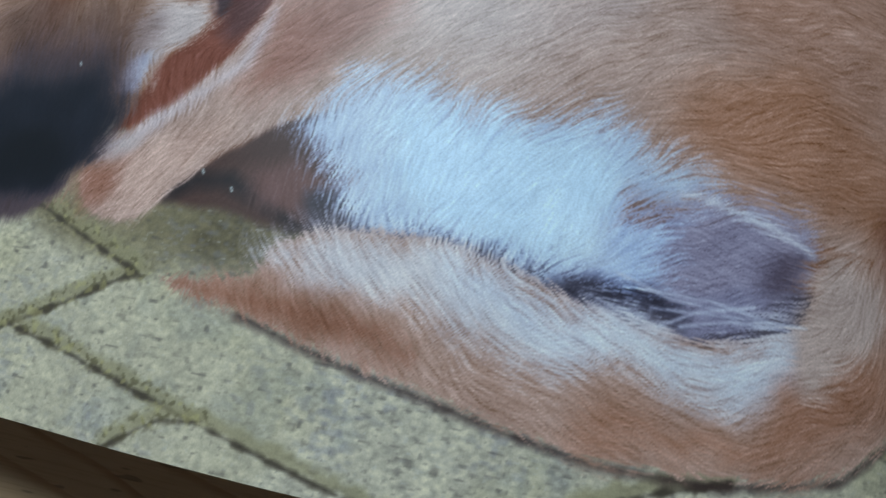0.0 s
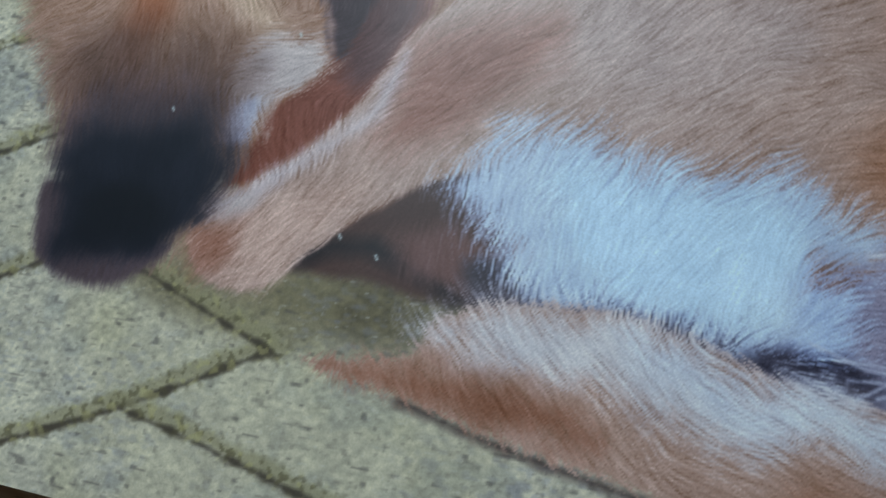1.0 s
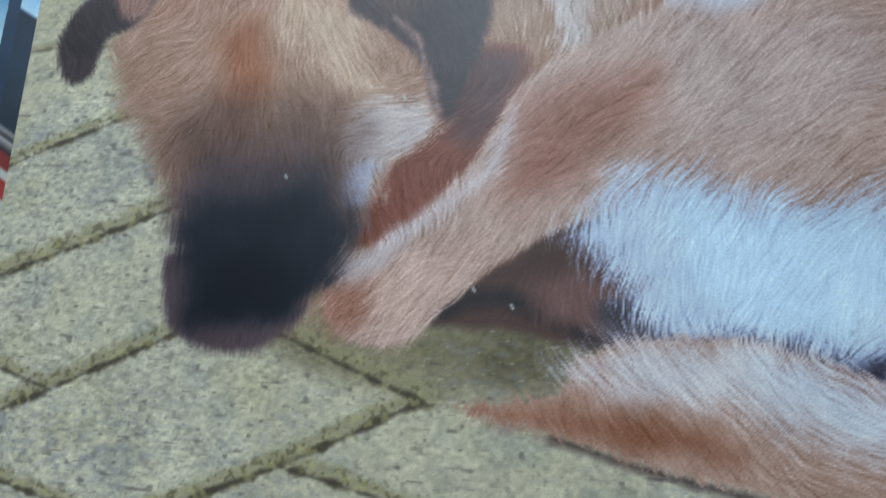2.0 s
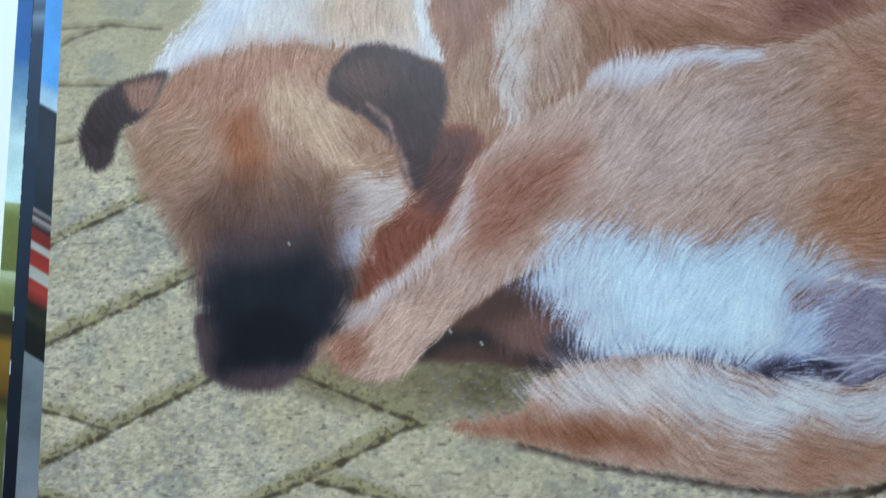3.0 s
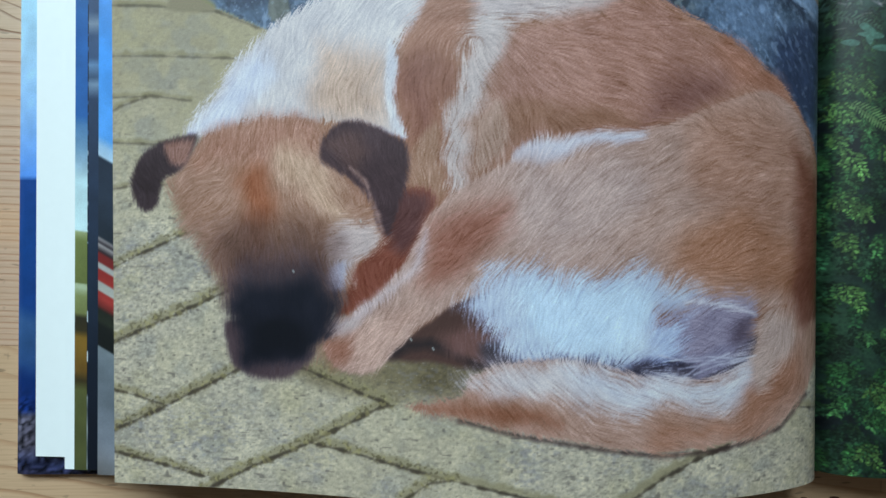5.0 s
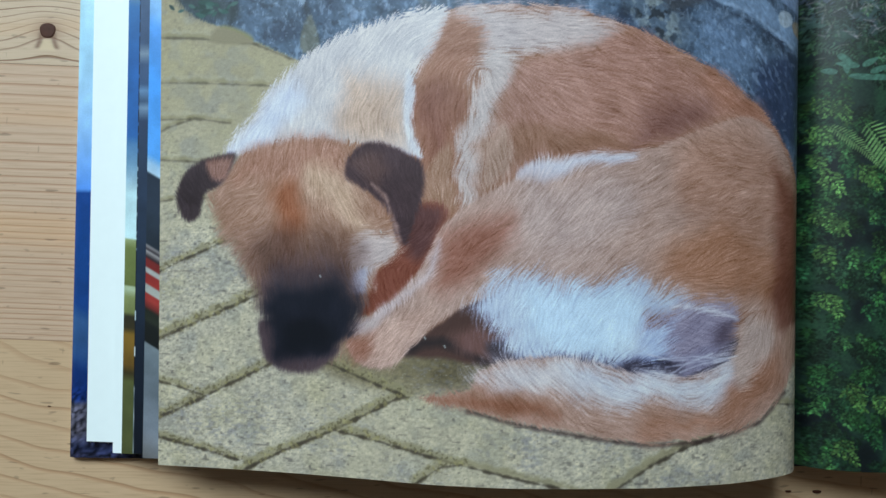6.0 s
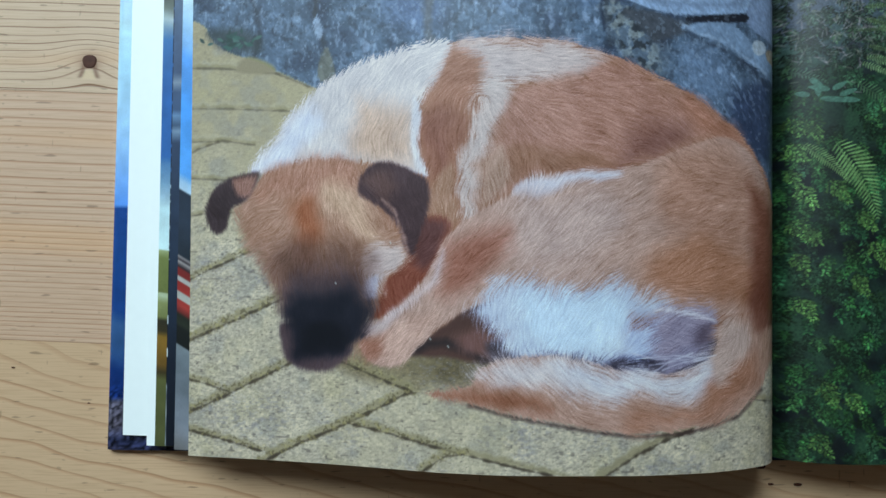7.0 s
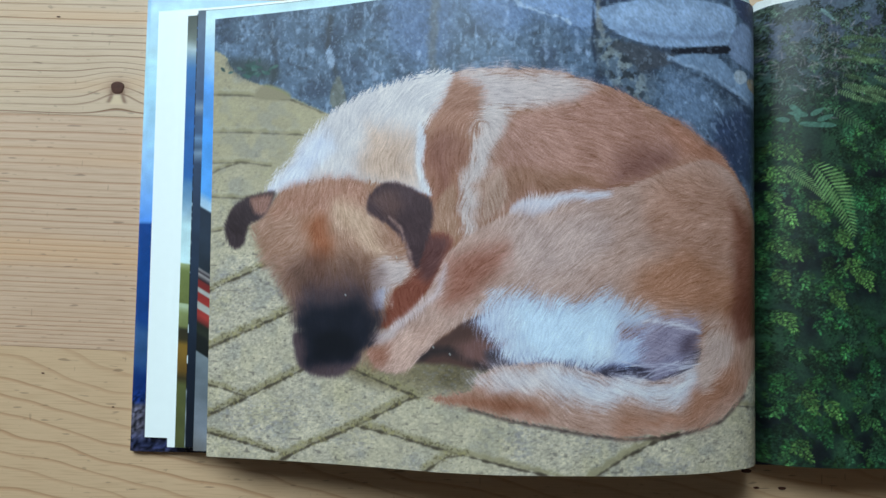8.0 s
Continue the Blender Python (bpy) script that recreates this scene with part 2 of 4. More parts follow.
def line_distance(px, py, pts):
    best = np.full(px.shape, 1e9)
    for (ax, ay), (bx, by) in zip(pts[:-1], pts[1:]):
        ux, uy = bx - ax, by - ay
        k = np.clip(((px - ax) * ux + (py - ay) * uy) / (ux * ux + uy * uy + 1e-9), 0, 1)
        best = np.minimum(best, (px - ax - k * ux) ** 2 + (py - ay - k * uy) ** 2)
    return np.sqrt(best)


def inside(px, py, pts):
    odd = np.zeros(px.shape, bool)
    for (ax, ay), (bx, by) in zip(pts, np.roll(pts, -1, 0)):
        if ay != by:
            odd ^= ((ay > py) != (by > py)) & (px < (bx - ax) * (py - ay) / (by - ay) + ax)
    return odd


class Picture:
    """Ink on a grid of page places (millimetres), laid down shape over shape."""

    def __init__(self, X, Y, rgb):
        self.X, self.Y = X, Y
        self.ink = np.ones(X.shape + (3,)) * np.array(rgb, float)
        self.ragged = np.zeros(X.shape)
        self.fur = np.zeros(X.shape)

    def lay(self, cover, rgb, where=None):
        if where is None:
            self.ink += cover[..., None] * (np.array(rgb, float) - self.ink)
        else:
            self.ink[where] += cover[:, None] * (np.array(rgb, float) - self.ink[where])

    def shape(self, points, rgb, feather=1.0, ragged=0.0, fur=None, strength=1.0):
        """A smooth-edged patch of one colour; ragged: how far its edge is frayed along the streaks."""
        pts = rounded(points)
        pad = feather * 2 + ragged + 1
        lo, hi = pts.min(0) - pad, pts.max(0) + pad
        w = (self.X > lo[0]) & (self.X < hi[0]) & (self.Y > lo[1]) & (self.Y < hi[1])
        px, py = self.X[w], self.Y[w]
        if fur is not None:
            bend = min(feather * 1.1, 5.0)
            px, py = px + bend * 2 * (layered(px, py, 13.0, 201) - 0.5), py + bend * 2 * (layered(px, py, 13.0, 211) - 0.5)
        d = line_distance(px, py, np.vstack([pts, pts[:1]])) * np.where(inside(px, py, pts), 1, -1)
        d += self.ragged[w] * ragged
        k = np.clip(d / (2 * feather) + 0.5, 0, 1)
        k = k * k * (3 - 2 * k) * strength
        self.lay(k, rgb, w)
        if fur is not None:
            self.fur[w] += k * (fur - self.fur[w])

    def stroke(self, points, rgb, width, feather=0.4, strength=1.0, wobble=0.0):
        pts = np.array(points, float)
        lo, hi = pts.min(0) - width - feather - 1, pts.max(0) + width + feather + 1
        w = (self.X > lo[0]) & (self.X < hi[0]) & (self.Y > lo[1]) & (self.Y < hi[1])
        px, py = self.X[w], self.Y[w]
        d = line_distance(px, py, pts) + wobble * (layered(px, py, 3.0, 77) - 0.5) * 2
        k = np.clip((width / 2 - d) / (2 * feather) + 0.5, 0, 1) * strength
        self.lay(k, rgb, w)


def streaks(X, Y, rules, seed, length=14):
    """Noise smeared along a flow that is given by directions at a few places."""
    c, s, total = 0.0, 0.0, 0.0
    for (x, y), (x2, y2) in rules:
        wgt = 1 / ((X - x) ** 2 + (Y - y) ** 2 + 20.0) ** 1.5
        a = 2 * math.atan2(y2 - y, x2 - x)
        c, s, total = c + wgt * math.cos(a), s + wgt * math.sin(a), total + wgt
    ang = np.arctan2(s, c) / 2 + (layered(X, Y, 9.0, seed + 9) - 0.5) * 1.5
    di, dj = np.cos(ang), np.sin(ang)
    rng = np.random.RandomState(seed)
    raw = rng.rand(*X.shape)
    fine = raw - 0.5
    nx, ny = X.shape
    I, J = np.meshgrid(np.arange(nx, dtype=float), np.arange(ny, dtype=float), indexing="ij")
    out = fine.copy()
    for sign in (1, -1):
        u, v = I.copy(), J.copy()
        for _ in range(length):
            a, b = np.clip(u.round().astype(int), 0, nx - 1), np.clip(v.round().astype(int), 0, ny - 1)
            u += sign * di[a, b]
            v += sign * dj[a, b]
            out += fine[np.clip(u.round().astype(int), 0, nx - 1), np.clip(v.round().astype(int), 0, ny - 1)]
    out /= out.std()
    return out, ang


def smoothed(z, reach, times):
    """A profile with its kinks rounded off; the ends stay where they are."""
    for _ in range(times):
        n = np.arange(reach, 0, -1)
        ends = 2 * z[0] - z[n], 2 * z[-1] - z[-1 - n[::-1]]
        z = np.convolve(np.r_[ends[0], z, ends[1]], np.ones(2 * reach + 1) / (2 * reach + 1), "valid")
    return z


def page_height(x):
    """The arch of the turned leaf, from its free edge to the fold."""
    kx = (-0.19, -0.172, -0.14, -0.11, -0.08, -0.05, -0.02, 0.01, 0.04, 0.07, 0.09, 0.105, 0.1125, 0.1158, 0.1170)
    kz = (0.019, 0.024, 0.031, 0.0385, 0.0475, 0.0575, 0.0635, 0.0655, 0.0635, 0.0575, 0.050, 0.042, 0.0345, 0.0265, 0.012)
    fine = np.linspace(kx[0], kx[-1], 600)
    return np.interp(x, fine, smoothed(np.interp(fine, kx, kz), 6, 7))


def page_grid(x0, x1, low, high, cell, skew=0.016):
    """Page places, evenly spaced along the arch; low and high: the leaf's ends towards and away from the reader at the free edge."""
    fine = np.linspace(x0, x1, 3000)
    arc = np.r_[0, np.cumsum(np.hypot(np.diff(fine), np.diff(page_height(fine))))]
    xs = np.interp(np.linspace(0, arc[-1], int(arc[-1] / cell)), arc, fine)
    v = np.linspace(0, 1, int((high - low) / cell))
    rise = 0.026 * np.minimum(xs - x0, 0.185)[:, None]
    Y = low + rise + v[None, :] * (high - low)
    X = xs[:, None] - skew * (Y - low) * np.clip((0.05 - xs[:, None]) / 0.2, 0, 1)
    return X, Y, page_height(X)


def tone(ink):
    """From the picture's colours (0 to 255) to ink reflectance."""
    c = np.clip(ink, 0, 255) / 255
    return np.where(c < 0.04045, c / 12.92, ((c + 0.055) / 1.055) ** 2.4) * INK


INK = 0.92


def paint_left(X, Y):
    p = Picture(X, Y, (198, 186, 142))
    back_flow = [((-103, 141), (-105, 132)), ((-116, 156), (-120, 148)), ((-128, 136), (-133, 127)), ((-74, 154), (-79, 146)), ((-46, 166), (-38, 168)), ((-19, 168), (-11, 168)), ((8, 163), (16, 162)), ((-51, 130), (-52, 122)), ((-34, 116), (-36, 108)), ((-24, 113), (-21, 105)), ((-16, 127), (-11, 119)), ((8, 132), (16, 129)), ((29, 144), (38, 140)), ((49, 134), (57, 130))]
    side_flow = [((72, 138), (81, 134)), ((-5, 97), (-10, 89)), ((8, 79), (16, 86)), ((35, 98), (43, 103)), ((63, 85), (72, 88)), ((88, 100), (98, 101)), ((22, 68), (30, 75)), ((-2, 47), (1, 55)), ((-17, 44), (-16, 52)), ((25, 45), (29, 53)), ((58, 40), (66, 41)), ((-66, 39), (-58, 45)), ((-31, 76), (-23, 82)), ((-17, 23), (-12, 18))]
    end_flow = [((-4, 18), (2, 13)), ((22, 16), (30, 12)), ((49, 13), (58, 12)), ((78, 21), (88, 27)), ((98, 36), (100, 45)), ((-114, 103), (-113, 112)), ((-136, 92), (-128, 95)), ((-87, 97), (-82, 89)), ((-72, 75), (-64, 78)), ((-104, 52), (-103, 43)), ((-67, 103), (-64, 94)), ((-72, 58), (-69, 50)), ((-158, 98), (-154, 89))]
    FLOW = back_flow + side_flow + end_flow
    flow, _ = streaks(X, Y, FLOW, 5, 5)
    flow2, _ = streaks(X, Y, FLOW, 11, 7)
    flow = 0.75 * flow + 0.5 * flow2
    p.ragged = np.clip(flow2, -1.6, 1.6) * 0.55
    coarse = layered(X, Y, 9.0, 32)
    # paving
    p.ink *= (0.92 + 0.16 * coarse)[..., None]
    p.lay(np.clip((Y - 85) / 70, 0, 1) * 0.75, (166, 152, 100))
    p.lay(np.clip((layered(X, Y, 14.0, 35) - 0.5) * 2, 0, 0.4), (188, 176, 120))
    p.lay(np.clip((layered(X, Y, 8.0, 36) - 0.55) * 3, 0, 0.45), (154, 150, 122))
    p.shape([(-88.7, 38.3), (-54.7, 42.6), (-17.2, 33.3), (-27.5, 19.8), (-54.3, 18.4), (-76.8, 23.7)], (112, 99, 62), 6)
    p.shape([(-100.3, 26.5), (-85.6, 30.1), (-71.1, 23.2), (-54.3, 18.4), (-71.0, 17.2), (-88.3, 19.9)], (124, 111, 70), 5)
    grain = value_noise(X, Y, 1.5, 0.9, 31) * 0.55 + value_noise(0.8 * X + 0.6 * Y, 0.8 * Y - 0.6 * X, 0.8, 0.6, 34) * 0.45
    calm = np.clip((150 - Y) / 60, 0.35, 1)
    p.ink *= (1 + 0.42 * calm * (grain - 0.5))[..., None]
    grit = value_noise(X, Y, 1.1, 0.55, 33)
    p.lay(np.clip((grit - 0.80) * 5, 0, 0.45) * calm, (116, 106, 84))
    p.lay(np.clip((0.14 - grit) * 5, 0, 0.4) * calm, (206, 200, 168))
    # worn slabs show grey-blue chips in clusters, and moss-yellow bloom
    chips = np.clip((layered(X, Y, 22.0, 37) - 0.5) * 5, 0, 1) * np.clip((value_noise(X, Y, 1.5, 0.8, 38) - 0.55) * 4, 0, 1)
    p.lay(chips * 0.32 * calm, (132, 130, 126))
    p.lay(np.clip((layered(X, Y, 30.0, 39) - 0.5) * 3, 0, 0.25), (186, 172, 116))
    p.lay(np.clip((value_noise(X, Y, 2.4, 1.2, 30) - 0.86) * 6, 0, 0.5) * calm, (88, 80, 62))
    TX, TY = 0.8 * X + 0.6 * Y, 0.8 * Y - 0.6 * X
    near_joints = [([(-179.1, 60.4), (-160.5, 69.4), (-141.7, 77.7)], 1.8),
        ([(-178.0, 31.3), (-147.0, 45.2), (-123.8, 55.5)], 2.6),
        ([(-176.7, -4.1), (-152.0, 8.0), (-136.5, 16.1), (-119.8, 24.9)], 2.4),
        ([(-177.4, 15.3), (-161.6, 12.4), (-148.9, 9.0)], 1.6),
        ([(-176.5, -9.4), (-148.0, -14.6), (-126.1, -19.2)], 1.9),
        ([(-133.8, -23.4), (-114.2, -12.5), (-90.7, -1.3), (-73.6, 8.3), (-61.1, 15.7)], 2.4),
        ([(-100.3, 29.3), (-82.6, 22.5), (-59.7, 14.7)], 2.4),
        ([(-90.7, -1.3), (-70.5, -4.5), (-53.8, -7.8), (-38.9, -10.7)], 2.0),
        ([(-56.3, -20.2), (-45.6, -12.4), (-36.3, -10.4)], 2.0)]
    far_joints = [([(-38.9, -10.7), (-16.6, -14.9), (9.4, -19.8)], 1.9),
        ([(21.2, -19.8), (38.4, -8.6), (49.3, -3.6), (63.2, 1.4)], 2.6),
        ([(90.6, 13.3), (113.3, 10.0)], 1.3),
        ([(-182.2, 148.7), (-153.6, 147.6), (-121.9, 145.3)], 1.5),
        ([(-182.9, 169.5), (-157.5, 167.8), (-128.7, 164.0)], 1.8),
        ([(-181.2, 122.4), (-170.7, 128.0), (-157.8, 132.0), (-140.2, 129.5)], 1.6),
        ([(-181.6, 131.6), (-159.5, 131.7)], 1.2),
        ([(-181.0, 114.0), (-165.3, 113.1), (-142.8, 112.0)], 1.6),
        ([(-180.3, 94.0), (-161.4, 96.6), (-148.6, 96.5)], 1.5),
        ([(-130.3, 164.1), (-111.4, 156.0)], 1.4)]
    for line, w in near_joints + far_joints:
        far = line[0][1] > 90
        p.stroke([(a - 0.7, b + 1.9) for a, b in line], (196, 188, 142), w * 1.2, 1.0, 0.3, 1.4)
        # the slab's mossy front edge, then the crack below it
        p.stroke([(a - 0.2, b + (0.6 if far else 1.0)) for a, b in line], (146, 134, 82), w * (0.9 if far else 1.5), 0.8, 0.6, 1.5)
        p.stroke([(a, b - 0.25 * w) for a, b in line], (70, 60, 42), w * 0.44, 0.5, 0.55 if far else 0.9, 0.5 if far else 0.9)
    moss = np.clip((value_noise(TX, TY, 0.9, 0.9, 29) - 0.62) * 4, 0, 0.6)
    edge = np.zeros(X.shape)
    for line, w in near_joints:
        edge = np.maximum(edge, np.clip(1.5 - line_distance(X, Y - 0.9, np.array(line)) / w, 0, 1))
    p.lay(moss * edge, (92, 82, 48))
    p.lay(np.clip((value_noise(TX, TY, 1.2, 1.2, 28) - 0.7) * 4, 0, 0.5) * edge, (186, 172, 98))
    # stone wall behind
    wall = [(-185.5, 242.2), (-75.7, 231.8), (7.1, 225.0), (94.9, 234.3), (116.0, 234.2), (115.4, 159.8), (115.0, 95.8), (87.7, 88.8), (8.1, 124.1), (-73.6, 136.7), (-100.6, 151.0), (-111.5, 156.6), (-130.3, 165.3), (-138.4, 169.9), (-154.5, 175.5), (-163.8, 182.1), (-168.1, 189.2), (-176.2, 193.1), (-183.8, 194.2)]
    keep = p.ink.copy()
    p.shape(wall, (78, 91, 104), 0.7, 0.4)
    on_wall = np.clip(np.abs(p.ink - keep).sum(-1) / 30, 0, 1)
    mott = layered(X, Y, 12.0, 40)
    drip = layered(X, Y, 5.0, 44, 0.35)
    p.lay(on_wall * np.clip((mott - 0.45) * 2.0, 0, 0.55), (104, 120, 136))
    p.lay(on_wall * np.clip((layered(X, Y, 3.0, 41) - 0.5) * 2.5, 0, 0.6), (118, 132, 146))
    p.lay(on_wall * np.clip((layered(X, Y, 2.4, 42) - 0.55) * 3, 0, 0.6), (52, 58, 66))
    p.lay(on_wall * np.clip((0.45 - mott) * 2.5, 0, 0.7), (46, 52, 66))
    p.lay(on_wall * np.clip((drip - 0.66) * 5, 0, 0.45), (150, 164, 176))
    p.lay(on_wall * np.clip((value_noise(X, Y, 0.9, 1.6, 48) - 0.90) * 6, 0, 0.55), (186, 196, 205))
    # bluish haze over the wall: the roof window's sheen put into the ink
    p.shape([(-41.5, 224.4), (-3.6, 222.4), (18.1, 203.2), (15.5, 189.3), (-3.3, 197.5), (-19.3, 189.5), (-38.4, 201.8)], (112, 132, 162), 7, 0, None, 0.7)
    p.shape([(-78.6, 229.3), (-47.1, 224.9), (-49.1, 185.6), (-63.0, 178.5), (-77.8, 194.3)], (96, 112, 140), 8, 0, None, 0.6)
    for line, w, rgb in (([(-109.7, 206.2), (-110.8, 188.5), (-104.1, 170.3), (-103.7, 155.5)], 2.2, (50, 50, 54)), ([(-54.3, 225.8), (-55.5, 197.5), (-56.3, 180.7), (-54.4, 170.7)], 4.0, (96, 96, 96)),
                         ([(22.4, 219.9), (22.6, 189.6), (24.4, 170.5)], 2.4, (60, 62, 66)), ([(-142.6, 199.9), (-138.8, 184.4), (-141.6, 172.5)], 2.2, (48, 52, 60))):
        p.stroke(line, rgb, w, 1.2, 0.8, 1.6)
    p.shape([(-104.9, 174.7), (-101.0, 167.1), (-100.2, 158.3), (-107.5, 158.7), (-108.6, 166.1)], (106, 104, 92), 0.7, 0.5)
    p.shape([(-109.6, 190.8), (-106.9, 182.8), (-108.7, 178.8), (-111.6, 185.6)], (164, 176, 188), 0.8, 0.8, None, 0.8)
    drips = np.random.RandomState(15)
    for px, py, h in [(-101.5, 203.0, 7.2), (-84.8, 181.0, 9.0), (-73.1, 184.0, 6.4), (-71.5, 178.0, 3.0), (-20.1, 207.0, 13.0), (-22.5, 188.0, 4.0), (-1.6, 186.6, 8.7), (2.6, 188.2, 5.0), (13.5, 190.8, 9.4), (-39.5, 176.2, 7.7), (-34.1, 191.4, 6.8), (-40.1, 188.3, 4.5), (-63.1, 182.7, 3.8), (18.4, 184.5, 8.0)]:
        bend = drips.normal(0, 0.5, 4)
        line = [(px + bend[k], py - h * k / 3) for k in range(4)]
        p.stroke(line, (164, 176, 192), drips.uniform(0.5, 1.3), 0.7, drips.uniform(0.45, 0.8), 2.2)
    rub = [(24.3, 189.7), (33.3, 185.9), (43.0, 176.7), (51.5, 166.4), (48.7, 155.2), (37.4, 162.7), (27.9, 170.6), (23.2, 178.6)]
    p.shape(rub, (98, 108, 116), 3.0, 2.0, None, 0.8)
    bright = np.clip((layered(TX, TY, 2.6, 52) - 0.56) * 7, 0, 0.8)
    near_rub = np.exp(-(((X - 34 - 0.5 * (176 - Y)) / 9) ** 2 + ((Y - 174) / 15) ** 2))
    pits = np.clip((layered(TX, TY, 3.0, 56) - 0.54) * 7, 0, 0.85)
    p.lay(pits * np.clip(near_rub * 1.8, 0, 1), (46, 48, 50))
    p.lay(bright * np.clip(near_rub * 1.8, 0, 1) * 0.8, (160, 162, 152))
    p.shape([(30.0, 184.0), (38.0, 186.5), (50.0, 184.0), (62.0, 182.0), (60.0, 178.0), (50.0, 173.0), (44.0, 172.0), (38.0, 178.0)], (74, 74, 76), 1.6, 1.2, None, 0.85)
    p.shape([(-18.0, 210.0), (-12.0, 203.0), (-6.0, 201.5), (0.0, 199.0), (5.0, 198.5), (10.0, 194.5), (14.0, 192.5), (21.5, 194.0), (22.0, 204.0), (8.0, 210.0)], (136, 154, 178), 0.6, 0.5, None, 0.75)
    p.stroke([(-18.0, 208.0), (-12.5, 202.5), (-6.0, 200.8), (0.0, 198.2), (5.0, 197.6), (10.0, 193.8)], (186, 194, 200), 1.1, 0.5, 0.7, 1.6)
    p.stroke([(23.0, 206.0), (23.6, 196.0), (25.0, 189.0)], (150, 146, 136), 2.6, 0.8, 0.7, 2.0)
    p.stroke([(20.8, 204.0), (21.2, 193.0), (20.6, 186.0), (22.0, 176.0)], (34, 40, 52), 1.0, 0.6, 0.7, 1.0)
    # pale rock, its ink lifted further to make up for absent page glare
    p.shape([(23.6, 200.6), (34.5, 205.4), (63.0, 210.0), (91.2, 209.6), (95.5, 202.6), (91.2, 190.8), (71.9, 186.3), (48.6, 185.4), (30.5, 191.2)], (148, 164, 182), 0.8, 0.5)
    p.shape([(31.8, 200.9), (57.3, 206.8), (84.7, 206.9), (87.9, 201.1), (57.2, 197.2), (37.4, 194.6)], (166, 180, 196), 4, 0, None, 0.6)
    p.shape([(91.3, 230.4), (116.0, 237.2), (115.8, 205.8), (101.9, 203.9), (94.8, 211.1)], (64, 72, 92), 1.0, 0.4)
    p.shape([(99.0, 202.7), (106.7, 200.8), (115.6, 189.4), (113.5, 179.2), (100.1, 181.0), (91.2, 185.7), (92.9, 195.7)], (130, 142, 160), 0.7, 0.4)
    p.shape([(60.2, 184.2), (75.1, 186.8), (90.4, 189.5), (90.5, 186.1), (75.1, 183.2), (63.1, 182.2)], (34, 34, 40), 0.6, 0.5)
    p.shape([(57.3, 179.5), (81.4, 184.0), (94.6, 176.5), (114.5, 166.6), (113.5, 159.9), (91.1, 167.5), (75.0, 175.5)], (126, 142, 158), 0.7, 0.6)
    p.shape([(95.4, 177.9), (101.1, 178.3), (102.8, 174.5), (98.1, 171.4), (94.6, 173.7)], (172, 176, 176), 0.5, 0.3)
    p.shape([(103.6, 175.2), (114.5, 176.6), (115.0, 170.0), (104.6, 170.2)], (150, 130, 106), 0.5, 0.3)
    p.shape([(60.1, 172.5), (78.2, 168.7), (84.5, 149.8), (72.0, 145.8), (60.2, 153.2)], (116, 132, 150), 6, 2.0, None, 0.6)
    p.shape([(84.6, 152.6), (114.5, 159.6), (115.1, 121.8), (97.9, 123.0), (84.5, 135.8)], (46, 54, 74), 5, 1.0, None, 0.8)
    p.stroke([(58.0, 180.5), (66.0, 177.0), (74.0, 176.0), (82.0, 174.0), (90.0, 169.5), (98.0, 166.0), (106.0, 161.5), (113.0, 158.5)], (170, 184, 198), 1.2, 0.6, 0.7, 2.0)
    p.stroke([(60.0, 177.5), (68.0, 173.5), (76.0, 172.0), (84.0, 169.5), (92.0, 165.0), (104.0, 159.0)], (44, 50, 60), 1.6, 1.0, 0.7, 2.2)
    p.stroke([(36.0, 192.0), (52.0, 189.5), (70.0, 190.5), (88.0, 194.0)], (112, 122, 138), 2.4, 1.6, 0.6, 1.6)
    scuff = np.clip((value_noise(TX, TY, 1.0, 2.8, 65) - 0.72) * 5, 0, 0.5) * np.exp(-(((X - 78) / 22) ** 2 + ((Y - 155) / 16) ** 2))
    p.lay(scuff * on_wall, (164, 180, 198))
    rough_rock = 0.72 + 0.22 * layered(X, Y, 2.6, 55) + 0.20 * layered(X, Y, 9.0, 58) + 0.22 * value_noise(TX, TY, 0.7, 1.4, 59)
    p.ink *= (1 + on_wall * (rough_rock - 1))[..., None]
    p.lay(on_wall * np.clip((layered(X, Y, 1.8, 64) - 0.68) * 6, 0, 0.28), (172, 182, 190))
    # a small weed where the paving meets the wall
    p.shape([(-167.0, 186.0), (-150.0, 187.0), (-138.0, 180.0), (-141.0, 174.0), (-158.0, 177.0)], (48, 54, 50), 3.0, 1.0, None, 0.7)
    weed = np.random.RandomState(21)
    for k in range(34):
        px, py = -151 + weed.normal(0, 6.0), 180 + weed.normal(0, 1.6)
        a, length = weed.uniform(0.1, 3.04) + (3.14 if k % 4 == 0 else 0), weed.uniform(3.0, 5.6)
        u, v = math.cos(a) * length, math.sin(a) * length * 0.6
        p.shape([(px, py), (px + 0.5 * u - 0.22 * v, py + 0.5 * v + 0.22 * u), (px + u, py + v), (px + 0.5 * u + 0.22 * v, py + 0.5 * v - 0.22 * u)], ((56, 92, 78), (36, 60, 52), (76, 108, 92), (46, 76, 66))[k % 4], 0.4, 0, None, 0.9)
    p.shape([(-144.8, 172.6), (-132.6, 168.1), (-131.2, 164.1), (-143.0, 164.2), (-151.0, 166.3)], (150, 137, 92), 1.2)
    # the large tan, cream and dark patches
    def patch(pts, rgb, feather=2.0, ragged=1.2, fur=1.0, strength=1.0):
        p.shape(pts, rgb, feather, ragged, fur, strength)
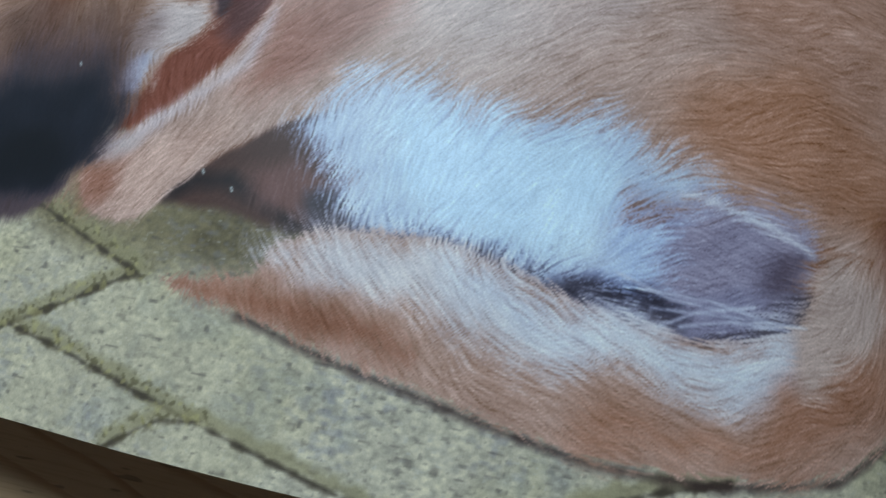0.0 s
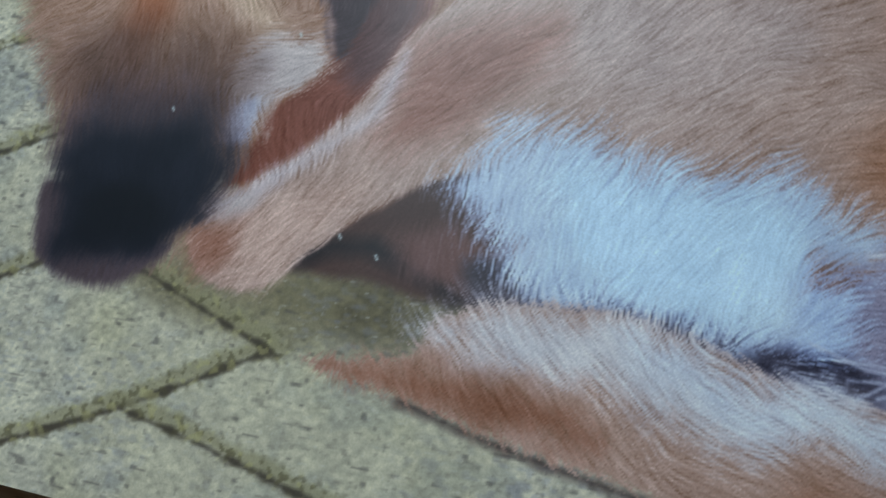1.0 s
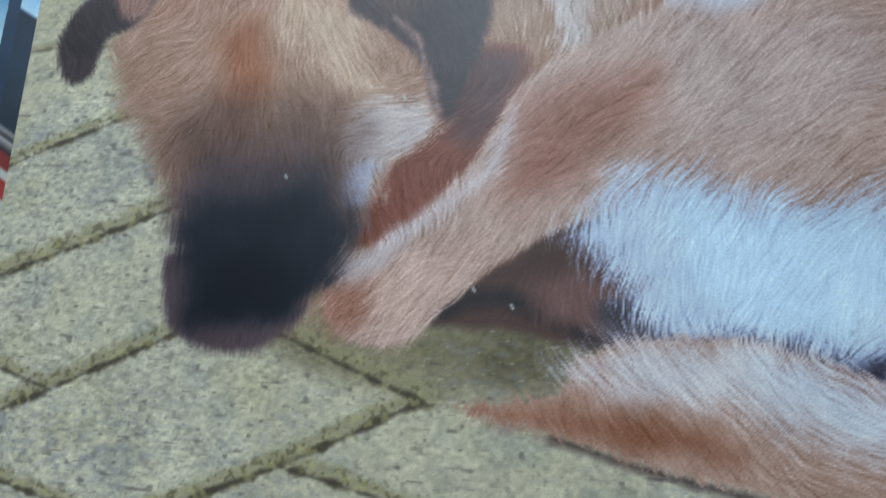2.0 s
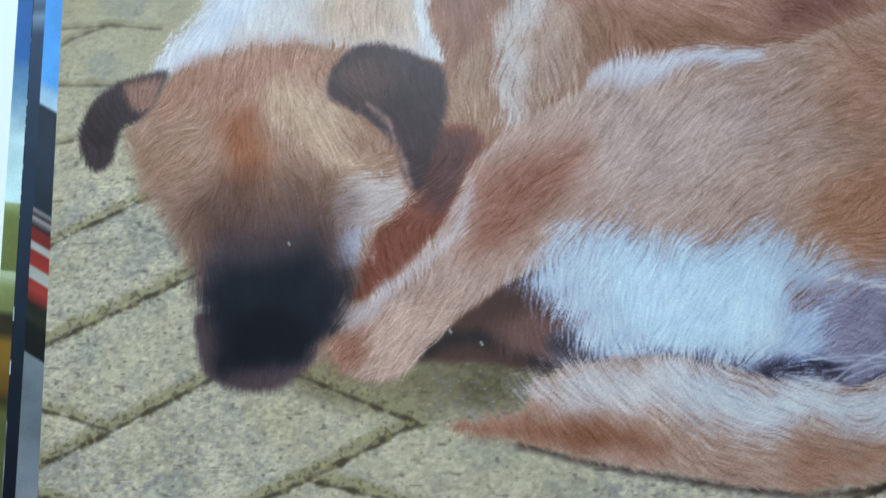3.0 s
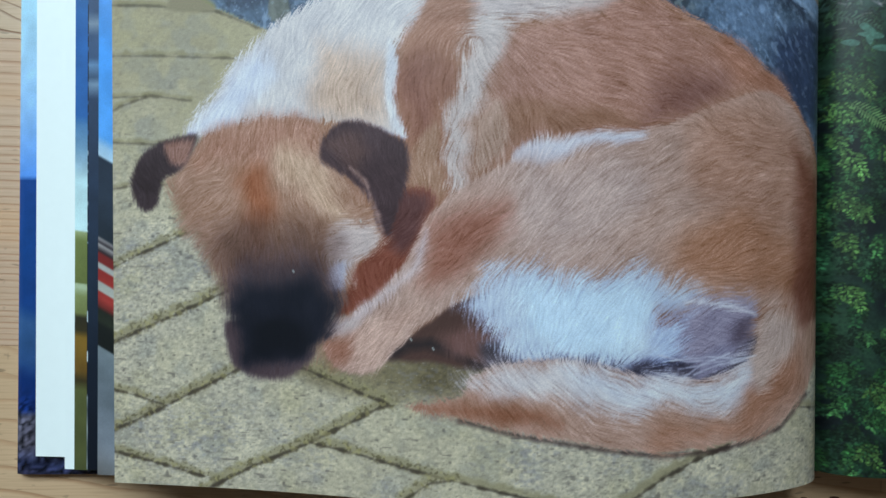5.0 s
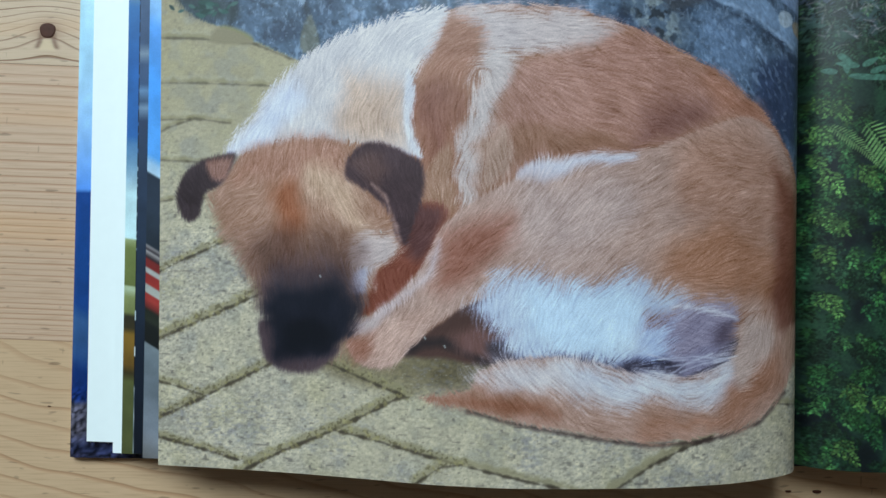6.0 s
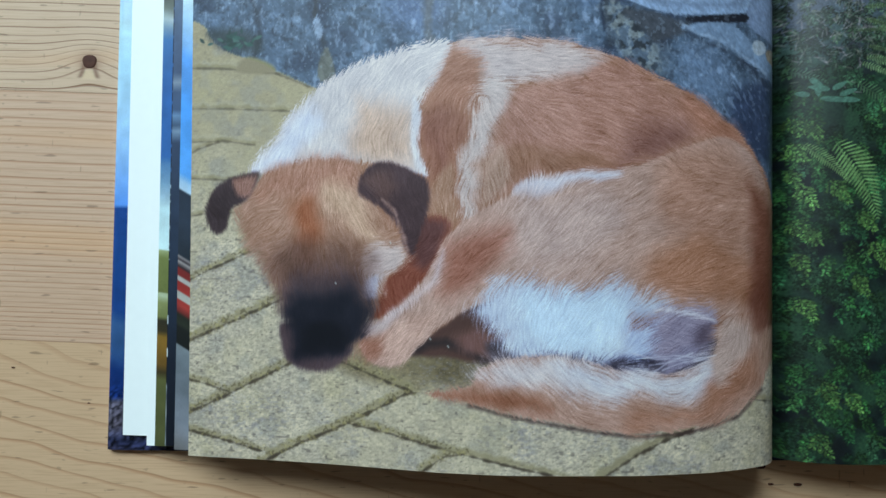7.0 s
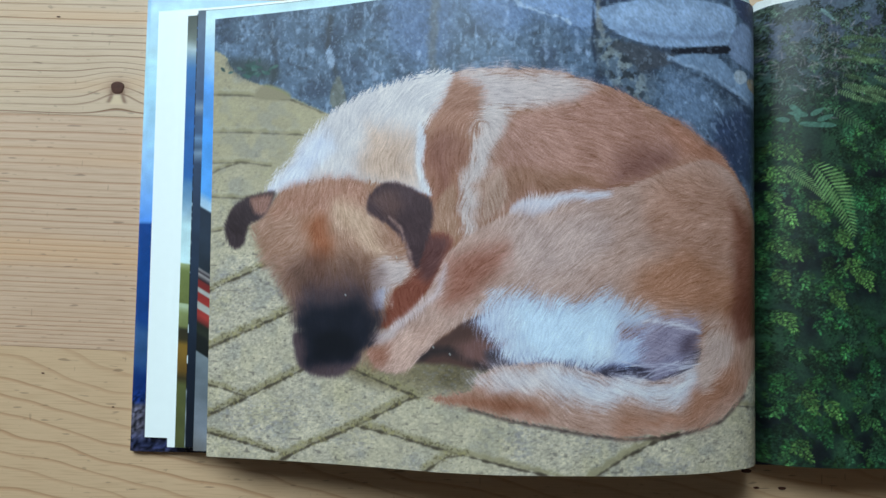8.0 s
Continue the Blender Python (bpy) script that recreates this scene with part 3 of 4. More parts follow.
    patch([(-136.6, 114.0), (-126.0, 127.1), (-114.0, 139.9), (-102.1, 151.1), (-88.8, 159.9), (-74.3, 165.2), (-58.6, 169.6), (-40.7, 172.7), (-19.1, 173.0), (2.3, 171.7), (21.1, 166.8), (37.5, 160.6), (57.3, 152.2), (75.0, 142.4), (91.1, 130.8), (100.8, 119.0), (107.0, 106.8), (113.9, 87.1), (114.1, 55.7), (106.9, 33.3), (97.6, 19.4), (87.4, 11.3), (63.2, 18.5), (35.4, 39.7), (-17.2, 33.3), (-46.4, 32.2), (-71.5, 41.8), (-120.1, 83.1), (-142.3, 97.7)], (172, 124, 88), 0.7, 0.9)
    patch([(-142.4, 116.2), (-131.4, 131.6), (-115.8, 149.7), (-91.9, 164.7), (-62.9, 171.4), (-46.1, 172.3), (-48.6, 157.6), (-59.0, 145.8), (-60.7, 133.2), (-58.3, 113.7), (-73.2, 116.9), (-87.8, 118.8), (-115.0, 120.3), (-130.3, 115.3)], (218, 206, 190), 1.0, 2.2)
    patch([(-139.9, 118.5), (-127.7, 131.5), (-112.7, 147.3), (-106.3, 138.2), (-115.2, 126.8), (-127.3, 118.3)], (222, 220, 226), 4, 1.4)
    patch([(-88.5, 146.1), (-68.0, 142.1), (-63.4, 125.0), (-73.2, 118.4), (-90.9, 123.2)], (204, 162, 116), 9, 2.0, 1.0, 0.75)
    patch([(-40.6, 171.3), (-19.1, 172.5), (2.3, 171.2), (23.9, 165.1), (7.8, 157.0), (-10.8, 153.8), (-26.9, 154.0), (-37.8, 161.3)], (206, 184, 162), 4.5, 2.4)
    patch([(-46.0, 165.9), (-32.4, 165.3), (-30.9, 154.2), (-36.1, 142.0), (-39.3, 124.3), (-38.9, 97.0), (-47.4, 86.1), (-54.4, 94.3), (-58.4, 116.5), (-58.3, 141.5)], (164, 110, 74), 3.5, 2.2)
    patch([(-56.6, 138.6), (-45.6, 140.9), (-42.6, 127.1), (-47.9, 116.2), (-54.7, 113.6)], (142, 88, 60), 7, 1.8)
    patch([(-51.9, 110.8), (-43.8, 116.1), (-40.8, 97.0), (-47.4, 86.1), (-54.4, 94.3)], (170, 126, 88), 3, 1.3)
    patch([(-29.5, 154.7), (-20.2, 152.5), (-19.2, 143.0), (-26.5, 126.8), (-31.1, 113.3), (-32.7, 96.5), (-38.8, 92.1), (-38.7, 118.8), (-35.2, 139.2)], (208, 190, 168), 3.8, 2.8, 1.0, 0.9)
    patch([(-62.4, 148.8), (-58.8, 138.7), (-59.7, 124.9), (-56.1, 112.3), (-61.2, 116.6), (-63.5, 130.6)], (222, 214, 206), 1.2, 0.8)
    patch([(-18.7, 145.6), (3.8, 155.9), (23.9, 163.4), (48.7, 152.5), (78.2, 137.5), (57.4, 125.7), (40.4, 118.2), (18.9, 114.1), (-5.0, 112.4), (-18.2, 106.5), (-31.4, 97.6), (-29.5, 113.2), (-23.8, 129.4)], (178, 128, 96), 4.0, 2.6)
    patch([(-17.1, 124.0), (8.0, 122.7), (29.5, 119.2), (8.1, 114.4), (-7.7, 113.2), (-18.3, 109.1)], (150, 104, 70), 4, 1.0)
    patch([(-31.6, 116.0), (-22.4, 124.0), (-18.3, 111.8), (-23.5, 103.7), (-31.4, 97.6)], (176, 138, 104), 3, 1.4)
    patch([(34.9, 132.9), (54.5, 135.1), (60.2, 127.2), (43.2, 118.3), (32.3, 118.7)], (120, 78, 60), 9, 2.0, 1.0, 0.7)
    patch([(57.4, 146.2), (81.4, 138.3), (97.9, 120.2), (103.3, 100.8), (90.9, 105.6), (71.9, 126.5)], (172, 116, 80), 5, 1.0)
    # shaded chest and floor between
    patch([(-80.8, 46.4), (-74.8, 61.0), (-65.1, 73.7), (-60.7, 88.9), (-51.6, 94.3), (-44.7, 88.9), (-51.2, 72.5), (-59.2, 60.1), (-70.3, 50.7)], (128, 66, 42), 1.5, 1.2)
    patch([(-62.4, 77.8), (-58.5, 91.6), (-47.4, 90.2), (-49.9, 77.9), (-56.6, 69.7)], (92, 52, 42), 3, 1.0)
    patch([(-27.0, 56.9), (-20.0, 43.8), (-18.3, 32.0), (-30.3, 28.6), (-46.4, 31.1), (-62.3, 30.8), (-54.7, 38.5), (-45.3, 47.0)], (84, 58, 44), 1.6, 0.4, 0.3)
    p.stroke([(-60.0, 33.0), (-54.0, 36.5), (-46.0, 37.5), (-37.0, 34.5), (-28.5, 30.5), (-22.0, 30.0)], (36, 32, 30), 3.0, 2.0, 0.85, 0.6)
    patch([(-39.9, 43.1), (-27.9, 43.0), (-19.9, 34.6), (-23.5, 31.0), (-33.0, 32.2), (-39.8, 37.2)], (126, 88, 70), 3.0, 0.6, 0.5, 0.85)
    patch([(-25.2, 38.4), (8.8, 36.7), (46.4, 34.4), (78.1, 39.6), (75.0, 28.9), (46.4, 21.3), (9.0, 23.6), (-22.4, 26.6)], (72, 62, 58), 2, 0.3, 0.3)
    # thigh and lower limb
    patch([(-33.5, 94.9), (-19.5, 102.9), (-9.0, 111.1), (8.2, 113.4), (35.0, 115.9), (54.6, 123.4), (78.1, 131.1), (96.3, 122.9), (106.1, 101.0), (112.7, 67.0), (94.2, 53.1), (63.3, 50.4), (40.8, 50.2), (8.7, 55.0), (-16.2, 58.4), (-28.0, 54.7), (-44.0, 47.8), (-57.4, 35.7), (-66.1, 26.8), (-74.0, 25.2), (-81.2, 28.1), (-86.4, 37.0), (-84.5, 44.0), (-74.5, 47.8), (-63.3, 55.9), (-53.9, 69.7), (-46.0, 84.8)], (192, 154, 122), 0.9, 0.5)
    patch([(-16.9, 104.6), (-7.6, 110.8), (8.2, 112.8), (29.6, 114.4), (24.3, 110.5), (2.9, 107.4), (-10.2, 101.2)], (220, 212, 210), 2.5, 1.0)
    patch([(-18.1, 99.7), (8.2, 104.0), (29.7, 97.8), (19.1, 76.3), (-1.9, 70.6), (-17.8, 78.3)], (198, 166, 138), 9, 1.5)
    patch([(-44.5, 80.7), (-28.6, 88.9), (-20.6, 83.6), (-28.2, 67.5), (-44.1, 57.8), (-49.7, 64.4)], (160, 102, 72), 8, 2.2)
    patch([(48.9, 117.2), (75.0, 126.7), (98.0, 114.6), (104.9, 89.6), (78.1, 80.3), (51.8, 93.0)], (184, 136, 100), 9, 1.5)
    patch([(40.6, 71.4), (63.2, 85.3), (87.6, 80.6), (104.9, 67.0), (90.8, 55.9), (57.5, 56.8)], (176, 122, 82), 8, 1.5)
    patch([(92.6, 111.3), (103.3, 100.8), (111.9, 81.2), (106.7, 55.8), (94.3, 61.4), (94.3, 89.1)], (124, 72, 46), 6, 1.4)
    patch([(-74.5, 47.2), (-60.6, 56.5), (-52.5, 68.4), (-47.2, 78.0), (-51.9, 64.3), (-61.9, 53.2), (-74.4, 43.9)], (216, 196, 182), 2.8, 0.8, 1.0, 0.8)
    patch([(-84.5, 42.7), (-77.3, 45.7), (-71.6, 44.0), (-74.4, 41.1), (-81.5, 40.0)], (200, 178, 156), 2, 0.5)
    patch([(-84.4, 38.5), (-74.4, 41.7), (-68.6, 37.9), (-74.1, 30.7), (-80.4, 29.0)], (156, 98, 66), 5, 1.4, 1.0, 0.8)
    patch([(-71.5, 39.1), (-54.9, 50.7), (-49.4, 48.2), (-60.1, 35.5), (-66.7, 27.8), (-71.8, 28.1)], (206, 164, 130), 4, 1.0)
    # pale underside
    patch([(-30.6, 50.1), (-22.9, 60.9), (-9.7, 64.7), (8.6, 62.9), (29.9, 63.8), (46.3, 59.6), (46.3, 51.6), (35.4, 47.5), (44.9, 34.5), (36.8, 28.1), (22.2, 30.3), (5.0, 34.0), (-9.3, 30.9), (-18.5, 33.3), (-22.6, 42.4)], (196, 202, 210), 5.0, 3.4)
    patch([(-7.1, 58.6), (8.6, 61.6), (30.0, 55.4), (31.5, 39.6), (14.2, 34.1), (-4.2, 38.9), (-12.2, 49.3)], (214, 230, 248), 8, 2.5)
    patch([(35.4, 47.0), (49.1, 53.5), (71.9, 52.6), (76.9, 45.0), (72.5, 34.4), (60.4, 28.6), (40.9, 27.1), (27.5, 28.5), (38.7, 34.4)], (158, 148, 154), 4.5, 3.0, 1.0, 0.9)
    patch([(23.5, 30.3), (38.2, 34.4), (49.2, 30.5), (46.4, 27.1), (32.8, 26.0)], (58, 52, 56), 2.0, 1.5)
    patch([(65.5, 41.9), (73.5, 46.4), (73.1, 39.2), (68.4, 35.5)], (70, 56, 58), 3.4, 2.2, 1.0, 0.75)
    patch([(31.4, 46.2), (43.5, 47.6), (45.0, 37.1), (38.7, 30.5), (32.8, 37.0)], (190, 200, 220), 4, 2.5)
    patch([(44.9, 53.4), (60.4, 52.5), (75.0, 47.7), (60.4, 50.4)], (214, 206, 204), 1.2, 0.8)
    # the long curved patch along the bottom
    p.stroke([(-35.3, 10.4), (-19.5, 6.6), (-1.2, 3.6), (19.8, 0.3), (38.3, -1.8), (60.5, -0.7), (86.1, 5.2), (99.6, 16.6)], (64, 48, 38), 1.6, 0.9, 0.8, 0.6)
    patch([(-55.0, 14.3), (-43.4, 16.8), (-34.9, 19.4), (-30.8, 26.5), (-19.8, 31.2), (-1.5, 33.0), (19.5, 30.0), (38.2, 26.0), (57.6, 26.5), (73.8, 33.8), (78.7, 47.2), (101.3, 53.0), (112.5, 44.4), (106.4, 30.5), (98.9, 17.7), (86.2, 6.8), (60.4, 0.7), (38.3, -0.6), (19.7, 1.4), (-1.2, 4.6), (-19.5, 7.4), (-35.3, 11.2)], (188, 146, 112), 0.9, 1.1)
    patch([(-32.3, 22.7), (-19.8, 30.1), (-1.5, 31.7), (19.5, 28.5), (38.1, 24.5), (57.7, 24.9), (74.4, 31.6), (76.5, 23.6), (57.6, 14.4), (35.6, 15.6), (14.3, 14.3), (-1.4, 18.1), (-17.1, 19.2)], (216, 202, 188), 6, 2.6)
    patch([(3.8, 28.1), (30.1, 25.5), (54.8, 22.8), (73.4, 29.0), (69.0, 21.1), (43.7, 18.7), (19.6, 21.1)], (222, 222, 226), 8, 2.5, 1.0, 0.9)
    patch([(-52.8, 14.2), (-35.4, 17.3), (-17.0, 16.0), (0.0, 8.8), (-19.5, 9.2), (-35.3, 12.5)], (150, 94, 60), 3.5, 1.8, 1.0, 0.9)
    patch([(71.9, 21.0), (90.7, 34.0), (97.6, 22.7), (82.7, 9.9), (60.5, 4.0), (35.6, 3.1), (38.3, 7.0), (60.5, 9.3)], (176, 122, 84), 6, 2.4)
    patch([(79.6, 45.0), (90.8, 47.6), (89.1, 31.3), (78.1, 20.8), (75.0, 28.9)], (204, 172, 142), 4, 1.6)
    patch([(94.3, 61.4), (111.8, 67.0), (112.6, 47.2), (103.0, 41.9), (96.4, 47.5)], (108, 58, 36), 5.5, 1.6, 1.0, 0.85)
    patch([(100.4, 41.9), (111.5, 44.5), (112.5, 30.3), (101.2, 28.1)], (182, 140, 104), 2, 1.0)
    for line in ([(43.1, 29.2), (57.6, 31.2), (75.0, 33.2)], [(49.2, 27.1), (59.1, 30.4), (71.3, 31.7)], [(40.3, 32.3), (54.8, 33.4), (67.6, 32.3)], [(45.0, 26.0), (51.9, 30.5), (63.3, 34.4)], [(35.5, 34.4), (46.4, 31.8), (57.5, 32.3)]):
        p.stroke(line, (212, 208, 210), 0.5, 0.3, 0.7, 0.2)
    # the round tan patch with its dark corners
    patch([(-146.8, 88.8), (-148.7, 99.2), (-142.2, 109.6), (-131.9, 114.8), (-115.0, 119.5), (-90.7, 117.4), (-81.0, 105.8), (-68.1, 83.3), (-63.1, 72.9), (-72.1, 66.1), (-77.0, 58.2), (-82.4, 41.4), (-88.5, 29.9), (-109.3, 26.0), (-120.3, 39.8), (-124.7, 54.1), (-132.0, 67.0), (-141.1, 78.5)], (170, 126, 90), 3.4, 2.6)
    patch([(-133.4, 113.9), (-115.0, 120.3), (-93.7, 118.6), (-87.5, 108.8), (-102.3, 101.9), (-120.7, 103.5), (-134.8, 105.1)], (180, 128, 92), 6, 1.4)
    patch([(-105.5, 109.1), (-90.5, 106.0), (-78.3, 88.9), (-81.0, 77.7), (-90.0, 88.9), (-102.2, 97.5)], (206, 166, 122), 6, 1.2)
    patch([(-119.0, 100.5), (-109.9, 101.1), (-104.9, 88.9), (-109.0, 68.8), (-115.0, 68.7), (-118.6, 86.0)], (158, 92, 52), 5, 1.2)
    patch([(-83.9, 77.6), (-68.1, 80.6), (-64.3, 72.9), (-72.1, 66.1), (-78.1, 56.8), (-84.9, 59.4)], (206, 182, 158), 3, 1.6)
    patch([(-83.6, 63.6), (-77.2, 66.0), (-78.7, 56.8), (-83.3, 55.2)], (222, 220, 220), 1.5, 0.8)
    patch([(-132.2, 77.2), (-113.9, 81.7), (-89.7, 79.0), (-80.8, 69.3), (-83.4, 58.0), (-113.2, 55.8), (-127.1, 62.7)], (96, 66, 48), 9, 1.6, 1.0, 0.8)
    patch([(-126.2, 40.2), (-120.4, 42.7), (-100.5, 34.9), (-88.6, 32.7), (-93.7, 25.5), (-100.8, 21.7), (-109.2, 20.9), (-116.8, 24.2), (-122.7, 28.3)], (84, 66, 60), 1.6, 0.5, 0.5)
    patch([(-125.4, 54.6), (-114.9, 66.4), (-99.9, 69.5), (-86.5, 64.1), (-80.4, 52.6), (-85.9, 39.8), (-112.7, 38.7), (-121.9, 42.6)], (84, 62, 54), 6, 1.6, 0.8, 0.9)
    patch([(-122.1, 47.8), (-115.7, 57.7), (-103.7, 62.6), (-89.3, 60.1), (-82.1, 51.9), (-84.4, 41.3), (-117.3, 39.3)], (50, 43, 44), 6, 1.6, 0.6, 0.9)
    patch([(-122.7, 46.0), (-117.6, 53.4), (-104.1, 57.5), (-89.2, 55.6), (-82.0, 49.2), (-84.1, 39.6), (-90.9, 31.5), (-103.3, 26.4), (-114.8, 28.0), (-120.2, 36.4)], (24, 25, 31), 4.0, 1.0, 0.5)
    patch([(-114.2, 38.6), (-103.7, 43.3), (-91.8, 41.0), (-91.0, 34.0), (-101.8, 28.7), (-111.8, 30.2)], (16, 17, 22), 4, 0.6, 0.3)
    patch([(-165.4, 98.4), (-162.5, 106.8), (-155.6, 112.1), (-147.7, 115.0), (-137.9, 116.1), (-139.5, 109.0), (-145.0, 102.2), (-151.9, 97.8), (-154.1, 88.2), (-159.1, 85.2), (-163.2, 90.3)], (62, 46, 42), 1.2, 0.7)
    patch([(-150.8, 112.7), (-139.2, 114.9), (-141.4, 106.0), (-148.3, 106.1)], (150, 106, 80), 2, 0.8)
    patch([(-88.1, 105.4), (-83.3, 116.6), (-73.2, 119.2), (-60.3, 113.2), (-54.6, 106.7), (-54.7, 95.7), (-58.4, 86.1), (-61.5, 76.7), (-66.1, 81.9), (-71.2, 93.1), (-78.6, 98.8)], (70, 48, 44), 1.2, 0.7)
    patch([(-84.7, 111.0), (-76.1, 115.6), (-68.7, 108.4), (-72.8, 100.1), (-81.0, 105.3)], (96, 66, 52), 4, 1.0, 1.0, 0.8)
    p.stroke([(-75.7, 101.5), (-70.4, 96.7), (-66.2, 86.1), (-63.8, 78.4)], (168, 130, 104), 1.4, 0.7, 0.8, 0.8)
    # fine streaks over the patches, grit over the rest
    bright = p.ink.mean(-1)
    lum = np.clip(bright / 128, 0.25, 1.1) * np.clip(1.6 - bright / 220, 0.55, 1)
    hair = np.clip(flow, -2.4, 2.4) * 10 - np.clip(-flow2 - 0.9, 0, 1.5) * 13 + np.clip(flow2 - 1.3, 0, 1.2) * 11
    p.ink += (p.fur * hair * lum)[..., None] * np.array([1.0, 1.0, 0.98])
    tint = (layered(X, Y, 10.0, 61) - 0.5) * p.fur * 30
    p.ink += tint[..., None] * np.array([1.0, 0.9, 0.8])
    plain_wall = (on_wall * (1 - np.clip(p.fur * 2, 0, 1)))[..., None]
    lift = 1 + 0.18 * (1 - np.clip(p.ink[..., 2:] / 235, 0, 1) ** 3)
    p.ink = p.ink * (plain_wall * np.array([0.97, 1.0, 1.08]) + (1 - plain_wall) * np.concatenate([np.ones_like(lift), 0.985 + 0.012 * p.fur[..., None], lift], -1))
    for dx, dy in ((-72, 82), (-98, 63), (-53, 39), (-45, 36)):
        p.stroke([(dx, dy), (dx + 0.4, dy - 0.7)], (215, 220, 220), 0.35, 0.25)
    return tone(p.ink)


def paint_right(X, Y):
    """Ferns and moss on a shaded bank."""
    p = Picture(X, Y, (18, 30, 28))
    m = layered(X, Y, 14.0, 70)
    p.lay(np.clip((m - 0.34) * 2.4, 0, 0.85), (38, 72, 46))
    p.lay(np.clip((0.42 - m) * 3, 0, 0.8), (10, 14, 16))
    high = np.clip((Y - 165) / 40, 0, 1)
    # grey-blue veil towards the top, a reflected haze painted into the ink
    p.lay(high * 0.85, (84, 104, 112))
    p.lay(high * np.clip((layered(X, Y, 16.0, 72) - 0.5) * 3, 0, 0.7), (62, 74, 84))
    rng = np.random.RandomState(8)

    def leaf(x, y, a, length, width, rgb, strength=1.0):
        i0, i1 = np.searchsorted(X[:, 0], (x - length - 1, x + length + 1))
        j0, j1 = np.searchsorted(Y[0], (y - length - 4, y + length + 2))
        if i0 >= i1 or j0 >= j1:
            return
        w = np.s_[i0:i1, j0:j1]
        px, py = X[w], Y[w]
        u = (px - x) * math.cos(a) + (py - y) * math.sin(a)
        v = -(px - x) * math.sin(a) + (py - y) * math.cos(a)
        k = u / length
        d = width * np.sqrt(np.clip(k * (1 - k), 0, 1)) * 2 * (1 - 0.4 * k) - np.abs(v)
        k = np.where((k > 0) & (k < 1), np.clip(d / 0.35 + 0.4, 0, 1), 0) * strength
        p.ink[w] += k[..., None] * (np.array(rgb) - p.ink[w])

    def shaded(rgb, k):
        return tuple(min(255, c * k) for c in rgb)

    def fern(x, y, a, length, n, size, rgb, curl=0.0):
        """A feathered frond: narrow leaflets in two rows, swept forward along a bowed rib."""
        cx, cy = x, y
        for k in range(n):
            s, b = k / n, a + curl * k / n
            cx, cy = cx + length / n * math.cos(b), cy + length / n * math.sin(b)
            w = size * (1 - s) ** 0.6 * min(1, 0.45 + s * 2.2)
            for side in (1, -1):
                leaf(cx, cy, b + side * (1.25 - 0.45 * s), w * rng.uniform(0.85, 1.1), max(0.45, w * 0.085), shaded(rgb, rng.uniform(0.8, 1.15)))
        leaf(x, y, a + curl * 0.4, length * 0.95, 0.35, shaded(rgb, 0.8))

    def spray(x, y, a, length, rgb):
        """A drooping spray: side shoots that shorten to the tip, each set with small fan-shaped lobes."""
        n = max(5, int(length / 1.05))
        for k in range(n):
            s = k / n
            cx, cy = x + length * s * math.cos(a), y + length * s * math.sin(a)
            reach = 0.42 * length * (1 - s) + 1.0
            for side in (1, -1):
                b = a + side * rng.uniform(0.6, 1.0)
                for q in range(max(2, int(reach / 0.85))):
                    f = (q + 0.3) * 0.85
                    leaf(cx + f * math.cos(b), cy + f * math.sin(b), b + rng.uniform(-0.9, 0.9), rng.uniform(1.0, 1.9), rng.uniform(0.35, 0.65), shaded(rgb, rng.uniform(0.42, 1.32) * (0.8 + 0.35 * s)))

    greens = ((44, 98, 54), (52, 110, 54), (40, 84, 52), (62, 114, 60), (50, 92, 60), (38, 76, 48))
    dark_gaps = ((123, 47, 8, 5), (137, 47, 7, 4), (141, 87, 9, 5), (168, 65, 6, 8), (158, 10, 6, 14), (146, 147, 9, 6), (131, 118, 4, 7), (121, 25, 4, 8), (136, 30, 6, 4))
    for k in range(1000):
        x, y = rng.uniform(113, 186), rng.uniform(-24, 222)
        dense = float(value_noise(np.array(x), np.array(y), 13.0, 11.0, 90))
        gap = max(math.exp(-((x - u) / w) ** 2 - ((y - v) / h) ** 2) for u, v, w, h in dark_gaps)
        if dense < 0.12 or rng.rand() < gap * 1.3:
            continue
        # sprays brighten away from the fold: light falloff evened out in their colour
        light = (0.66 + 0.60 * dense) * (0.92 + 0.2 * min(1, max(0, (x - 135) / 25))) * rng.uniform(0.75, 1.1) * (0.55 + 0.45 * k / 1000)
        dull = min(1, max(0, (y - 158) / 45))
        col = tuple(light * (c * (1 - 0.8 * dull) + d * 0.8 * dull) for c, d in zip(greens[rng.randint(6)], (84, 108, 92)))
        spray(x, y, rng.uniform(-2.0, -0.7), rng.uniform(5, 10) * (1 - 0.3 * dull), col)
    # the haze of bare twigs and roots above the leaves
    for k in range(300):
        x, y = rng.normal(143, 14), rng.normal(190, 12)
        a = rng.uniform(0, 6.28)
        p.stroke([(x, y), (x + rng.uniform(1, 4) * math.cos(a), y + rng.uniform(1, 4) * math.sin(a))], ((132, 134, 130), (40, 44, 50), (108, 118, 100))[k % 3], 0.5, 0.3, 0.6)
    for k in range(26):
        x, y = rng.uniform(150, 178), rng.uniform(168, 200)
        fern(x, y, rng.uniform(-0.5, 0.1), rng.uniform(8, 14), 11, rng.uniform(1.6, 3.0), shaded((96, 132, 86), rng.uniform(0.65, 1.0)))
